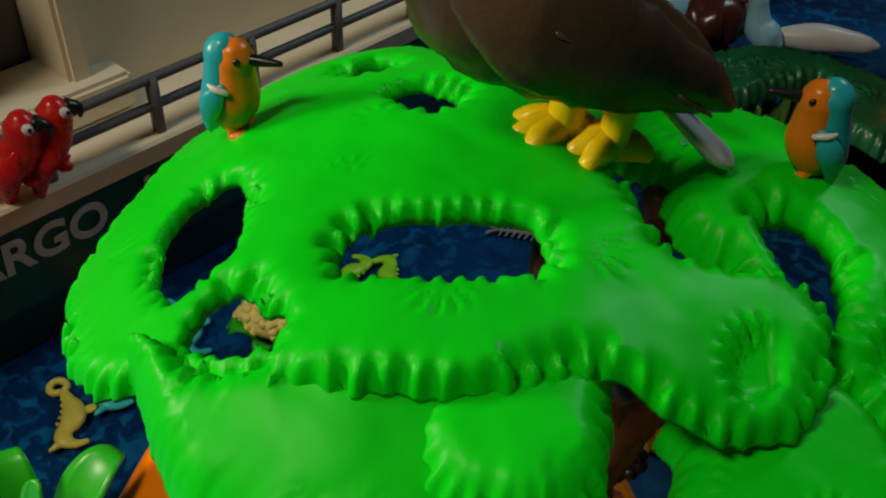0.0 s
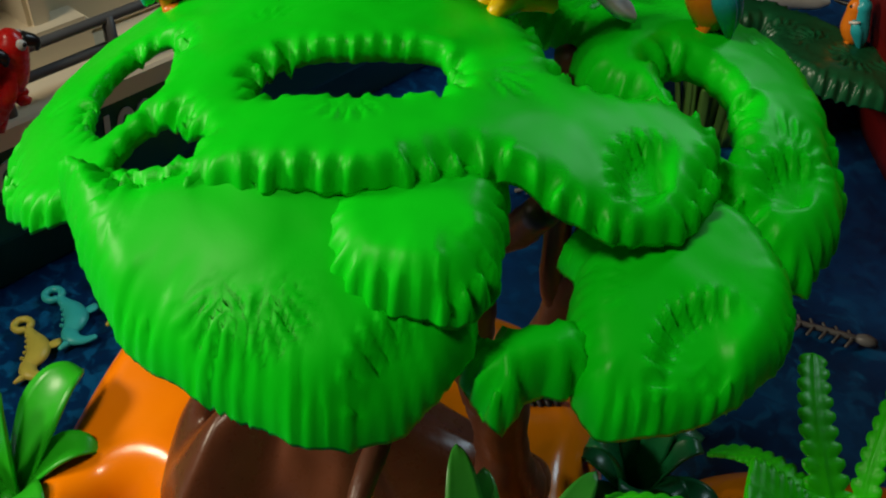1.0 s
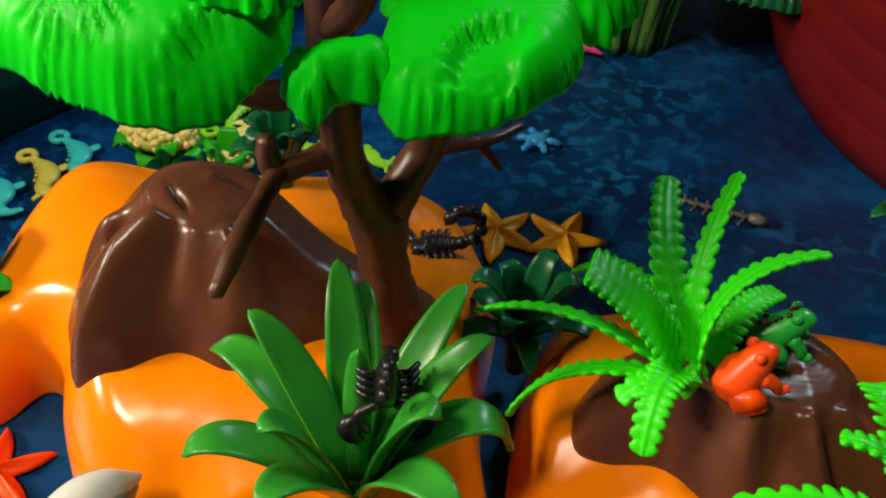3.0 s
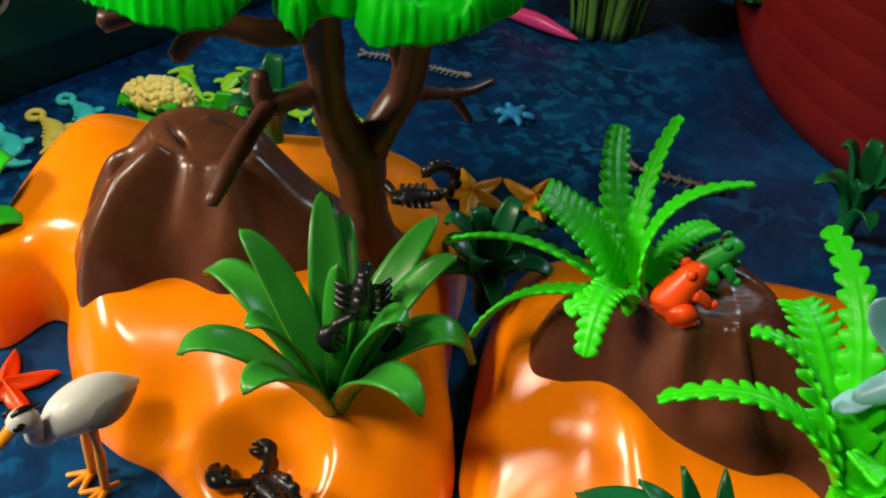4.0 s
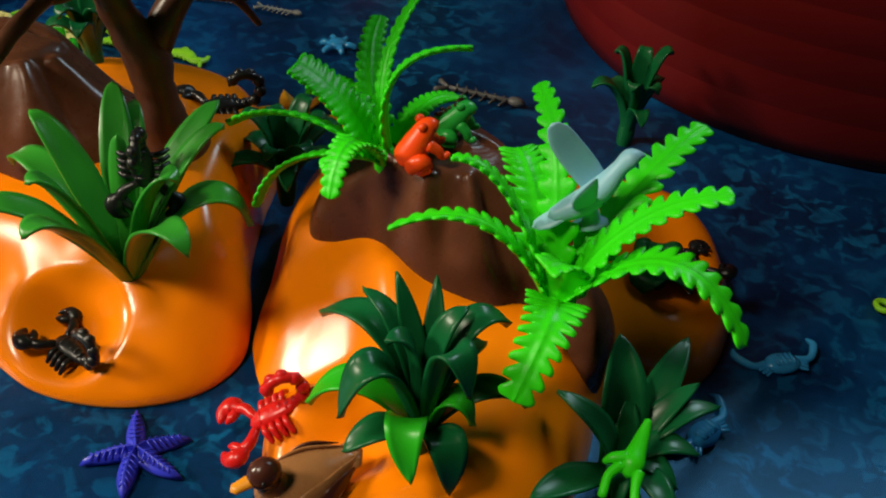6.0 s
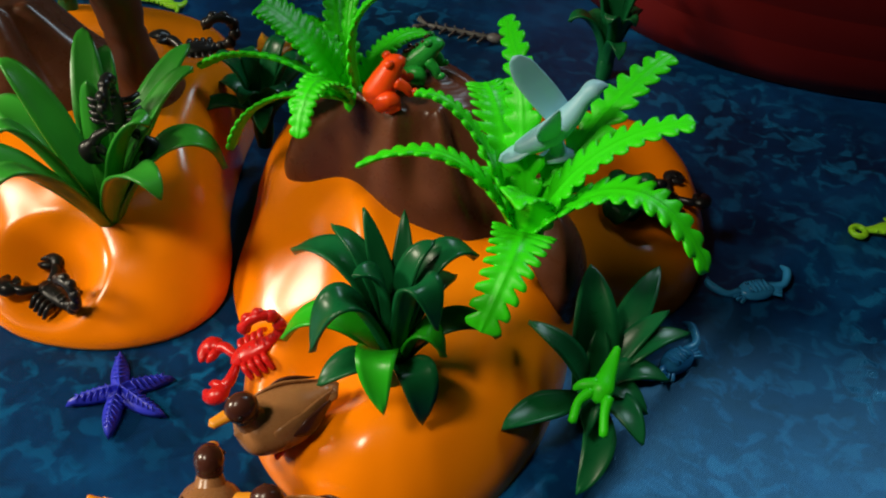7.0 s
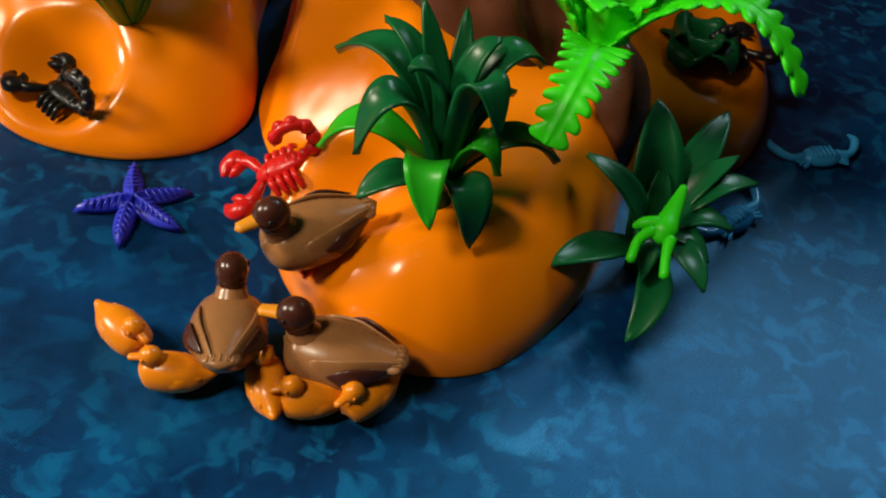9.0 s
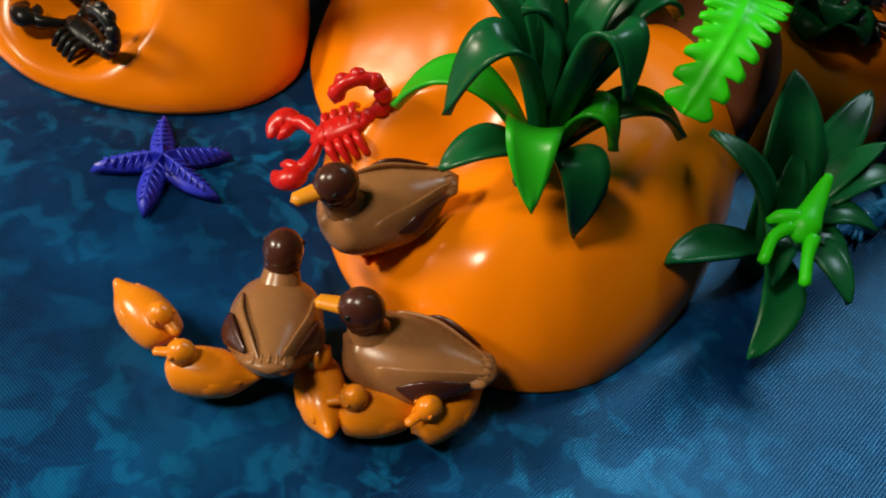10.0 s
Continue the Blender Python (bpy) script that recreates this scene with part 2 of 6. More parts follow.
def coloured(name, pieces, size):
    """One mesh from (shape, material) rows."""
    verts, faces, index, mats = [], [], [], []
    for (v, f), mat in pieces:
        n = len(verts)
        if mat not in mats:
            mats.append(mat)
        verts += [np.array(x) * size for x in v]
        faces += [tuple(i + n for i in q) for q in f]
        index += [mats.index(mat)] * len(f)
    me = mesh_of(name, verts, faces, [M[m] for m in mats], index)
    fix_normals(me)
    return me


def figurine(name, label, category, pieces, at, turn=0.0, tilt=(0, 0), group="", size=1.0):
    """One moulded toy. Pieces are (shape, material) for a plain one, or (shape, material, key): each key is a part, named by what stands before its colon."""
    if len(pieces[0]) == 2:
        ob = new(name, coloured(name, pieces, size))
        ob.matrix_world = pose(*at, tilt[0], tilt[1], turn)
        return tagged(ob, label, category, group)
    ob = new(name)
    ob.empty_display_size = 0.01
    ob.matrix_world = pose(*at, tilt[0], tilt[1], turn)
    parts = {}
    for shape, mat, key in pieces:
        parts.setdefault(key, []).append((shape, mat))
    for key, rows in parts.items():
        nm = key.split(":")[0]
        new(nm, coloured(nm, rows, size)).parent = ob
    return tagged(ob, label, category, group)


def nearest(poly, X):
    """For points X: signed distance to a closed outline (inside positive), the nearest point and its share of the way round."""
    a, b = poly, np.roll(poly, -1, axis=0)
    d2, near, at = np.full(len(X), 1e9), np.zeros_like(X), np.zeros(len(X))
    inside = np.zeros(len(X), bool)
    for i in range(len(a)):
        e = b[i] - a[i]
        t = np.clip(((X - a[i]) @ e) / (e @ e + 1e-18), 0, 1)
        p = a[i] + t[:, None] * e
        q = ((X - p) ** 2).sum(1)
        m = q < d2
        d2[m], near[m], at[m] = q[m], p[m], (i + t[m]) / len(a)
        cross = (a[i][1] > X[:, 1]) != (b[i][1] > X[:, 1])
        if cross.any():
            xc = a[i][0] + (X[:, 1] - a[i][1]) * e[0] / (e[1] if abs(e[1]) > 1e-15 else 1e-15)
            inside ^= cross & (X[:, 0] < xc)
    return np.where(inside, 1, -1) * np.sqrt(d2), near, at


def relief(outlines, cell, height, bottom):
    """A moulded sheet over an outline with holes: height(x, y, d, s, which) above, bottom(x, y, z) below, closed at its rim."""
    lo, hi = outlines[0].min(0) - 2 * cell, outlines[0].max(0) + 2 * cell
    nx, ny = int((hi[0] - lo[0]) / cell) + 1, int((hi[1] - lo[1]) / cell) + 1
    gx, gy = np.meshgrid(lo[0] + cell * np.arange(nx), lo[1] + cell * np.arange(ny), indexing="ij")
    X = np.c_[gx.ravel(), gy.ravel()]
    d, near, s = nearest(outlines[0], X)
    which = np.zeros(len(X), int)
    for k, hole in enumerate(outlines[1:], 1):
        dh, nh, sh = nearest(hole, X)
        m = -dh < d
        d[m], near[m], s[m], which[m] = -dh[m], nh[m], sh[m], k
    keep = d > -1.45 * cell
    out = keep & (d < 0)
    X[out] = near[out]
    dd = np.maximum(d, 0)
    z = height(X[:, 0], X[:, 1], dd, s, which)
    grid = keep.reshape(nx, ny)
    quad = grid[:-1, :-1] & grid[1:, :-1] & grid[1:, 1:] & grid[:-1, 1:]
    land = (d > 0).reshape(nx, ny)
    quad &= land[:-1, :-1] | land[1:, :-1] | land[1:, 1:] | land[:-1, 1:]
    i, j = np.nonzero(quad)
    base = i * ny + j
    faces = np.c_[base, base + ny, base + ny + 1, base + 1]
    used = np.unique(faces)
    index = np.full(len(X), -1)
    index[used] = np.arange(len(used))
    faces = index[faces]
    V = np.c_[X, z][used]
    W = V.copy()
    W[:, 2] = np.minimum(bottom(V[:, 0], V[:, 1], V[:, 2]), V[:, 2] - 2e-5)
    n = len(V)
    edges = {}
    for f in faces:
        for k in range(4):
            e = (int(f[k]), int(f[(k + 1) % 4]))
            if (e[1], e[0]) in edges:
                del edges[(e[1], e[0])]
            else:
                edges[e] = 1
    rim = [(b, a, a + n, b + n) for a, b in edges]
    return np.vstack([V, W]), [tuple(f) for f in faces] + [tuple(int(k) + n for k in f[::-1]) for f in faces] + rim


def fbm(x, y, scale, seed=0.0, octaves=3):
    """Smooth wandering values from a few crossed waves."""
    out, amp = np.zeros_like(x), 1.0
    for o in range(octaves):
        k = scale * 2**o
        out += amp * (np.sin(k * x * 1.3 + 1.7 * np.sin(k * y * 0.9 + seed) + seed * 3) * np.cos(k * y * 1.1 + 1.3 * np.sin(k * x * 0.8 - seed) + seed))
        amp *= 0.5
    return out / 1.75


def bow(b, v, t, n):
    """A smooth line from b to t that passes v about half-way."""
    share = np.linalg.norm(v - b) / (np.linalg.norm(v - b) + np.linalg.norm(t - v))
    share = min(max(share, 0.35), 0.65)
    ctrl = (v - (1 - share) ** 2 * b - share**2 * t) / (2 * share * (1 - share))
    u = np.linspace(0, 1, n + 1)[:, None]
    return (1 - u) ** 2 * b + 2 * (1 - u) * u * ctrl + u**2 * t


def frond(base, tip, width, via, teeth=13, cut=0.45, sweep=0.30, thick=0.0009, fold=0.12, taper=0.62, turn=0.0, face=None, root=0.45):
    """A moulded fern frond: a ribbed blade whose rounded fingers sweep towards the tip."""
    b, t = np.array(base, float), np.array(tip, float)
    n = teeth * 8
    c = bow(b, np.array(via, float), t, n)
    tang = np.gradient(c, axis=0)
    tang /= np.linalg.norm(tang, axis=1)[:, None]
    h = np.array([t[0] - b[0], t[1] - b[1], 0.0]) if face is None else np.array(face, float)
    h /= np.linalg.norm(h) + 1e-9
    side = np.cross(h, (0, 0, 1.0))
    marks = (-1.0, -0.8, -0.42, -0.10, 0.0, 0.10, 0.42, 0.8, 1.0)
    cols = len(marks)
    verts, faces = [], []
    for i, (p, tg) in enumerate(zip(c, tang)):
        x = i / n
        sd = side - tg * (side @ tg)
        sd /= np.linalg.norm(sd)
        nm = np.cross(sd, tg)
        sd, nm = sd * math.cos(turn) + nm * math.sin(turn), nm * math.cos(turn) - sd * math.sin(turn)
        env = width * min(1.0, root + 3.2 * x) * (1 - taper * x) * math.sqrt(max(0.02, 1 - max(0.0, (x - 0.93) / 0.07) ** 2))
        wave = 0.5 - 0.5 * math.cos(2 * math.pi * x * teeth)
        finger = min(1.0, 1.5 * wave) ** 0.6 if 0.06 < x else 0.25
        w = env * (1 - cut + cut * finger)
        rib = 0.00025 * (0.5 - wave)
        top, low = [], []
        for a in marks:
            r = a * w if abs(a) > 0.7 else a * min(w, env * (1 - cut * 0.75)) / 0.8
            q = p + sd * r + tg * sweep * env * (abs(r) / env) ** 1.6
            lift = fold * env * (abs(r) / env) ** 1.5
            th = thick * (1.5 if a == 0 else 1.05 if abs(a) < 0.9 else 0.35)
            top.append(q + nm * (lift + th - (rib if 0.2 < abs(a) < 0.9 else 0)))
            low.append(q + nm * (lift - th * 0.7))
        verts += top + low
    m = 2 * cols
    for i in range(n):
        for k in range(cols - 1):
            a, d = i * m + k, i * m + cols + k
            faces += [(a, a + 1, a + 1 + m, a + m), (d, d + m, d + 1 + m, d + 1)]
        for e0, e1 in ((0, cols), (2 * cols - 1, cols - 1)):
            a, d = i * m + e0, i * m + e1
            faces.append((a, a + m, d + m, d))
    for i in (0, n):
        faces.append(tuple(i * m + k for k in range(cols)) + tuple(i * m + 2 * cols - 1 - k for k in range(cols)))
    return np.array(verts), faces


def leaf(base, tip, width, arch=0.02, lean=0.35, fold=0.25, thick=0.0009, n=26, face=None, point=1.6, base_w=0.35, reach=0.85, via=None):
    """A moulded leaf that leaves its base, passes by via (or arches) and ends at its tip."""
    b, t = np.array(base, float), np.array(tip, float)
    h = t - b
    flat = np.array([h[0], h[1], 0.0])
    p1 = b + lean * flat + np.array([0, 0, arch + 0.45 * max(h[2], 0)])
    p2 = b + reach * flat + np.array([0, 0, h[2] + arch])
    u = np.linspace(0, 1, n + 1)[:, None]
    c = (1 - u) ** 3 * b + 3 * (1 - u) ** 2 * u * p1 + 3 * (1 - u) * u**2 * p2 + u**3 * t
    if via is not None:
        c = bow(b, np.array(via, float), t, n)
    tang = np.gradient(c, axis=0)
    tang /= np.linalg.norm(tang, axis=1)[:, None]
    f = np.array(face if face is not None else (flat if np.linalg.norm(flat) > 1e-4 else (0, -1, 0)), float)
    f /= np.linalg.norm(f)
    side = np.cross(f, (0, 0, 1.0))
    side /= np.linalg.norm(side)
    verts, faces = [], []
    cols = 7
    for i, (p, tg) in enumerate(zip(c, tang)):
        x = i / n
        sd = side - tg * (side @ tg)
        sd /= np.linalg.norm(sd)
        nm = np.cross(sd, tg)
        w = width * (base_w + (1 - base_w) * min(1, x / 0.45) ** 0.8) * max(0.0, 1 - max(0, (x - 0.45) / 0.55) ** point) ** 0.75
        w = max(w, width * 0.03)
        for k in range(cols):
            a = (k / (cols - 1)) * 2 - 1
            lift = fold * w * (abs(a) ** 1.5)
            th = thick * (1.5 - 0.9 * abs(a))
            verts.append(p + sd * a * w + nm * (lift + th))
        for k in range(cols):
            a = (k / (cols - 1)) * 2 - 1
            lift = fold * w * (abs(a) ** 1.5)
            th = thick * (1.5 - 0.9 * abs(a))
            verts.append(p + sd * a * w + nm * (lift - th))
    m = 2 * cols
    for i in range(n):
        for k in range(cols - 1):
            a = i * m + k
            faces.append((a, a + 1, a + 1 + m, a + m))
            c0 = i * m + cols + k
            faces.append((c0, c0 + m, c0 + 1 + m, c0 + 1))
        for e0, e1 in ((0, cols), (2 * cols - 1, cols - 1)):
            a, c0 = i * m + e0, i * m + e1
            faces.append((a, a + m, c0 + m, c0))
    for i in (0, n):
        faces.append(tuple(i * m + k for k in range(cols)) + tuple(i * m + 2 * cols - 1 - k for k in range(cols)))
    return np.array(verts), faces


# ---------------------------------------------------------------- the room, closed around the table
def slab(name, lo, hi, mat, label):
    me = mesh_of(name, *box(lo, hi, 0), [mat], smooth=False)
    return tagged(new(name, me), label, "room", kind="structure")


slab("floor", (-2.6, -2.4, -0.80), (2.4, 2.6, -0.75), M["floor"], "brown wooden floor of the room")
slab("ceiling", (-2.6, -2.4, 1.75), (2.4, 2.6, 1.80), M["plaster"], "plain dark unseen ceiling that keeps bounce light low")
slab("wall_north", (-2.6, 2.6, -0.80), (2.4, 2.7, 1.80), M["plaster"], "plain dark unseen wall that keeps bounce light low")
slab("wall_south", (-2.6, -2.5, -0.80), (2.4, -2.4, 1.80), M["plaster"], "plain dark unseen wall that keeps bounce light low")
slab("wall_west", (-2.7, -2.5, -0.80), (-2.6, 2.7, 1.80), M["plaster"], "plain dark unseen wall that keeps bounce light low")
slab("wall_east", (2.4, -2.5, -0.80), (2.5, 2.7, 1.80), M["plaster"], "plain dark unseen wall that keeps bounce light low")

table = thing("table", "wooden display table under a blue cloth", "table")
part("tabletop", box((-0.85, -0.6, -0.045), (1.05, 1.25, -0.012), 0.004), M["wood"], table)
for lx in (-0.78, 0.92):
    for ly in (-0.53, 1.12):
        part("leg", box((lx, ly, -0.75), (lx + 0.06, ly + 0.06, -0.045), 0.004), M["wood"], table)


# ---------------------------------------------------------------- cloth
def cloth_height(x, y):
    """The cloth lies nearly flat, with shallow creases and one broad soft fold at the front right."""
    z = 0.0006 * fbm(x, y, 22, 1.0) - 0.0006
    u = (x - 0.20) * 0.664 - y * 0.748
    v = (x - 0.20) * 0.748 + y * 0.664
    along = np.clip((v + 0.02) / 0.05, 0, 1)
    z += along * (0.0034 * np.exp(-((u + 0.011 - 0.002 * np.sin(v * 30)) / 0.010) ** 2) + 0.0016 * np.exp(-((u - 0.085 - 0.006 * np.sin(v * 18)) / 0.028) ** 2))
    z += 0.0022 * np.exp(-(((y + 0.035) - 0.06 * (x - 0.1)) / 0.016) ** 2)
    return z


def cloth_sheet():
    def axis(lo, a, b, hi):
        return np.unique(np.r_[np.linspace(lo, a, 40), np.arange(a, b, 0.004), np.linspace(b, hi, 40)])

    xs, ys = axis(-0.9, -0.22, 0.48, 1.1), axis(-0.65, -0.1, 0.62, 1.3)
    gx, gy = np.meshgrid(xs, ys, indexing="ij")
    z = cloth_height(gx, gy)
    n = len(ys)
    V = np.c_[gx.ravel(), gy.ravel(), z.ravel()]
    i, j = np.meshgrid(np.arange(len(xs) - 1), np.arange(n - 1), indexing="ij")
    b = (i * n + j).ravel()
    F = np.c_[b, b + n, b + n + 1, b + 1]
    W = V - (0, 0, 0.011)
    k = len(V)
    return np.vstack([V, W]), [tuple(f) for f in F] + [tuple(f[::-1] + k) for f in F]


tagged(new("ground", mesh_of("ground", *cloth_sheet(), [M["cloth"]])), "blue mottled satin cloth spread over the table as water", "cloth", kind="structure")


# ---------------------------------------------------------------- the sand islands
def step(x, a, b):
    t = np.clip((x - a) / (b - a), 0, 1)
    return t * t * (3 - 2 * t)


def soft_steps(y, at, high):
    """A piecewise slope with its corners rounded off."""
    return sum(np.interp(y + o, at, high) for o in np.linspace(-0.014, 0.014, 9)) / 9


def hump(x, y, cx, cy, r, h):
    return h * np.exp(-((x - cx) ** 2 + (y - cy) ** 2) / r**2)


SHORE_A = [(0.012, 0.119), (0.031, 0.1045), (0.053, 0.098), (0.074, 0.0985), (0.0935, 0.106), (0.106, 0.122), (0.1075, 0.145), (0.104, 0.175), (0.106, 0.21), (0.110, 0.245), (0.100, 0.285), (0.082, 0.307),
           (0.045, 0.315), (0.0, 0.311), (-0.030, 0.305), (-0.055, 0.299), (-0.073, 0.285), (-0.083, 0.262), (-0.091, 0.235), (-0.099, 0.207), (-0.090, 0.185), (-0.072, 0.180), (-0.060, 0.196), (-0.050, 0.193), (-0.043, 0.172), (-0.030, 0.148), (-0.014, 0.134), (0.002, 0.127)]
SHORE_B = [(0.1095, 0.135), (0.112, 0.117), (0.118, 0.098), (0.119, 0.072), (0.126, 0.049), (0.136, 0.034), (0.152, 0.0195), (0.167, 0.015), (0.181, 0.0148), (0.195, 0.0195), (0.211, 0.033), (0.226, 0.053), (0.238, 0.078), (0.245, 0.098),
           (0.258, 0.112), (0.285, 0.114), (0.302, 0.130), (0.312, 0.155), (0.312, 0.190), (0.295, 0.215), (0.255, 0.226), (0.205, 0.232), (0.160, 0.236), (0.128, 0.225), (0.118, 0.200), (0.113, 0.165)]


def high_a(x, y):
    """The height to which the first island's sand rises away from its shore."""
    h = soft_steps(y, [0.095, 0.115, 0.14, 0.165, 0.20, 0.25, 0.29, 0.33], [0.009, 0.013, 0.0245, 0.042, 0.046, 0.044, 0.034, 0.022])
    h = h + hump(x, y, 0.078, 0.125, 0.022, 0.004) + hump(x, y, 0.062, 0.142, 0.014, 0.004)
    h = h - hump(x, y, 0.086, 0.265, 0.028, 0.016) - hump(x, y, 0.105, 0.19, 0.02, 0.006)
    h = h + hump(x, y, -0.056, 0.270, 0.026, 0.012) - hump(x, y, -0.085, 0.21, 0.028, 0.014)
    h = h - hump(x, y, 0.006, 0.138, 0.012, 0.006)
    # a round hollow with a level floor and a raised lip in front
    e = np.hypot((x - 0.040) / 0.0205, (y - 0.1205) / 0.0185)
    h = h + 0.0020 * np.exp(-(((e - 1.15) / 0.25) ** 2)) * step(y, 0.126, 0.108)
    h = h + (0.0065 - h) * (1 - step(e, 0.35, 1.28))
    return np.maximum(h, 0.004)


def sand_a(x, y, d, s, which):
    w = np.interp(y, [0.09, 0.13, 0.16, 0.33], [0.030, 0.026, 0.020, 0.022])
    t = np.clip(d / w, 0, 1)
    return 0.0015 + high_a(x, y) * np.sqrt(np.clip(1 - (1 - t) ** 2, 0, 1)) ** 1.15 + 0.0004 * fbm(x, y, 60, 0.3)


def high_b(x, y):
    h = soft_steps(y, [0.0, 0.03, 0.06, 0.09, 0.12, 0.16, 0.24], [0.022, 0.026, 0.031, 0.036, 0.045, 0.050, 0.034])
    h = h * step(x, 0.10, 0.15) * 0.25 + h * 0.75
    h = h + hump(x, y, 0.150, 0.125, 0.020, 0.008) - hump(x, y, 0.150, 0.067, 0.018, 0.016) - hump(x, y, 0.131, 0.060, 0.016, 0.010)
    h = h + hump(x, y, 0.24, 0.105, 0.016, 0.006) - hump(x, y, 0.285, 0.15, 0.045, 0.026)
    h = h + hump(x, y, 0.152, 0.092, 0.010, 0.004) + hump(x, y, 0.172, 0.035, 0.03, 0.003)
    return np.maximum(h, 0.004)


def sand_b(x, y, d, s, which):
    w = np.interp(y, [0.01, 0.05, 0.10, 0.24], [0.034, 0.032, 0.026, 0.022])
    t = np.clip(d / w, 0, 1)
    curve = np.sqrt(np.clip(1 - (1 - t) ** 2, 0, 1)) ** 1.15
    ramp = 1 - (1 - np.clip(d / 0.058, 0, 1)) ** 1.7
    face = step(x, 0.175, 0.150) * step(y, 0.085, 0.105) * step(y, 0.185, 0.160)
    z = high_b(x, y) * (curve + (ramp - curve) * face)
    plane = np.minimum(0.030 + 0.72 * (x - 0.134) + 0.60 * (y - 0.135), 0.050)
    z = z + 0.85 * (plane - z) * face * step(x, 0.172, 0.145) * step(d, 0.001, 0.013)
    return 0.0015 + z + 0.0004 * fbm(x, y, 60, 2.3)


def flat_bottom(x, y, z):
    return np.full_like(z, 0.0003)


def height_at(outline, rule, x, y):
    d, _, s = nearest(outline, np.array([[x, y]]))
    return float(rule(np.array([x]), np.array([y]), np.maximum(d, 0), s, np.array([0]))[0])


LOOP_A, LOOP_B = loop_pts(SHORE_A, 8), loop_pts(SHORE_B, 8)
island_a = thing("sand_island", "glossy orange plastic sand island with brown rock and tree", "toy island", group="sand islands")
part("sand", relief([LOOP_A], 0.0016, sand_a, flat_bottom), M["orange"], island_a)
island_b = thing("sand_island", "glossy orange plastic sand island with brown rock and plants", "toy island", group="sand islands")
part("sand", relief([LOOP_B], 0.0016, sand_b, flat_bottom), M["orange"], island_b)

ROCK_A = [(-0.032, 0.171), (-0.016, 0.172), (0.000, 0.180), (0.018, 0.174), (0.034, 0.181), (0.052, 0.190), (0.070, 0.186), (0.084, 0.196), (0.086, 0.214), (0.066, 0.226), (0.046, 0.236), (0.026, 0.248), (-0.006, 0.252), (-0.032, 0.246), (-0.042, 0.226), (-0.043, 0.200), (-0.038, 0.184)]
ROCK_B = [(0.131, 0.156), (0.140, 0.148), (0.154, 0.142), (0.163, 0.131), (0.173, 0.122), (0.186, 0.116), (0.200, 0.112), (0.214, 0.112), (0.228, 0.095), (0.238, 0.093), (0.246, 0.107), (0.244, 0.130), (0.236, 0.155), (0.222, 0.176), (0.195, 0.190), (0.165, 0.190), (0.143, 0.182), (0.132, 0.170)]


def crag(x, y, d, base, top, cx, cy, flat_x, flat_y, ridges, power):
    """A moulded rock: a level top, folded sides that run down to a rolled rim; ridges are (angle, width, height)."""
    an, r = np.arctan2(y - cy, x - cx), np.hypot(x - cx, y - cy) + 1e-6
    rp = 1 / np.sqrt((np.cos(an) / flat_x) ** 2 + (np.sin(an) / flat_y) ** 2)
    t = np.clip((r - rp) / (r + d - rp + 1e-5), 0, 1)
    lip = 0.0065
    z = base + lip + (top - base - lip) * (1 - t) ** power
    mid = np.clip(t * (1 - t) * 4, 0, 1) ** 0.7
    for a, w, h in ridges:
        da = (an - math.radians(a) + math.pi) % (2 * math.pi) - math.pi
        z = z + h * mid * np.exp(-((da / math.radians(w)) ** 2))
    edge = np.sqrt(np.clip(1 - (1 - np.clip(d / 0.007, 0, 1)) ** 2, 0, 1))
    z = base + (z - base) * edge
    soft = step(t, 0.0, 0.10)
    return z - 0.0014 * (1 - soft) * step(r / rp, 0.75, 1.05)


def rock_a(x, y, d, s, which):
    base = high_a(x, y) - 0.004
    top = 0.0860 - 0.10 * (x - 0.003) + 0.05 * (y - 0.222)
    z = crag(x, y, d, base, top, 0.006, 0.219, 0.020, 0.016,
             [(226, 15, 0.0095), (250, 9, -0.0035), (268, 14, 0.0030), (298, 13, 0.0060), (318, 8, -0.0060), (336, 12, 0.0045), (355, 16, -0.0030), (200, 10, -0.0075), (178, 16, -0.0045)], 0.78)
    z = z - 0.0040 * np.exp(-(((x + 0.002) * 0.8 + (y - 0.213) * 0.6) / 0.0012) ** 2 - (((x + 0.002) * 0.6 - (y - 0.213) * 0.8) / 0.006) ** 2)
    z = z - 0.003 * np.exp(-(((x - 0.016) * 0.3 + (y - 0.224) * 0.95) / 0.001) ** 2 - ((x - 0.016) / 0.007) ** 2)
    z = z + hump(x, y, -0.030, 0.212, 0.008, 0.009) - hump(x, y, -0.0225, 0.207, 0.0035, 0.007) + hump(x, y, 0.006, 0.225, 0.0025, 0.0010)
    r = np.hypot(x + 0.008, y - 0.216)
    z = z + 0.00016 * np.sin(r * 2600) * np.exp(-((r / 0.010) ** 4))
    return z + 0.0004 * fbm(x, y, 120, 0.7)


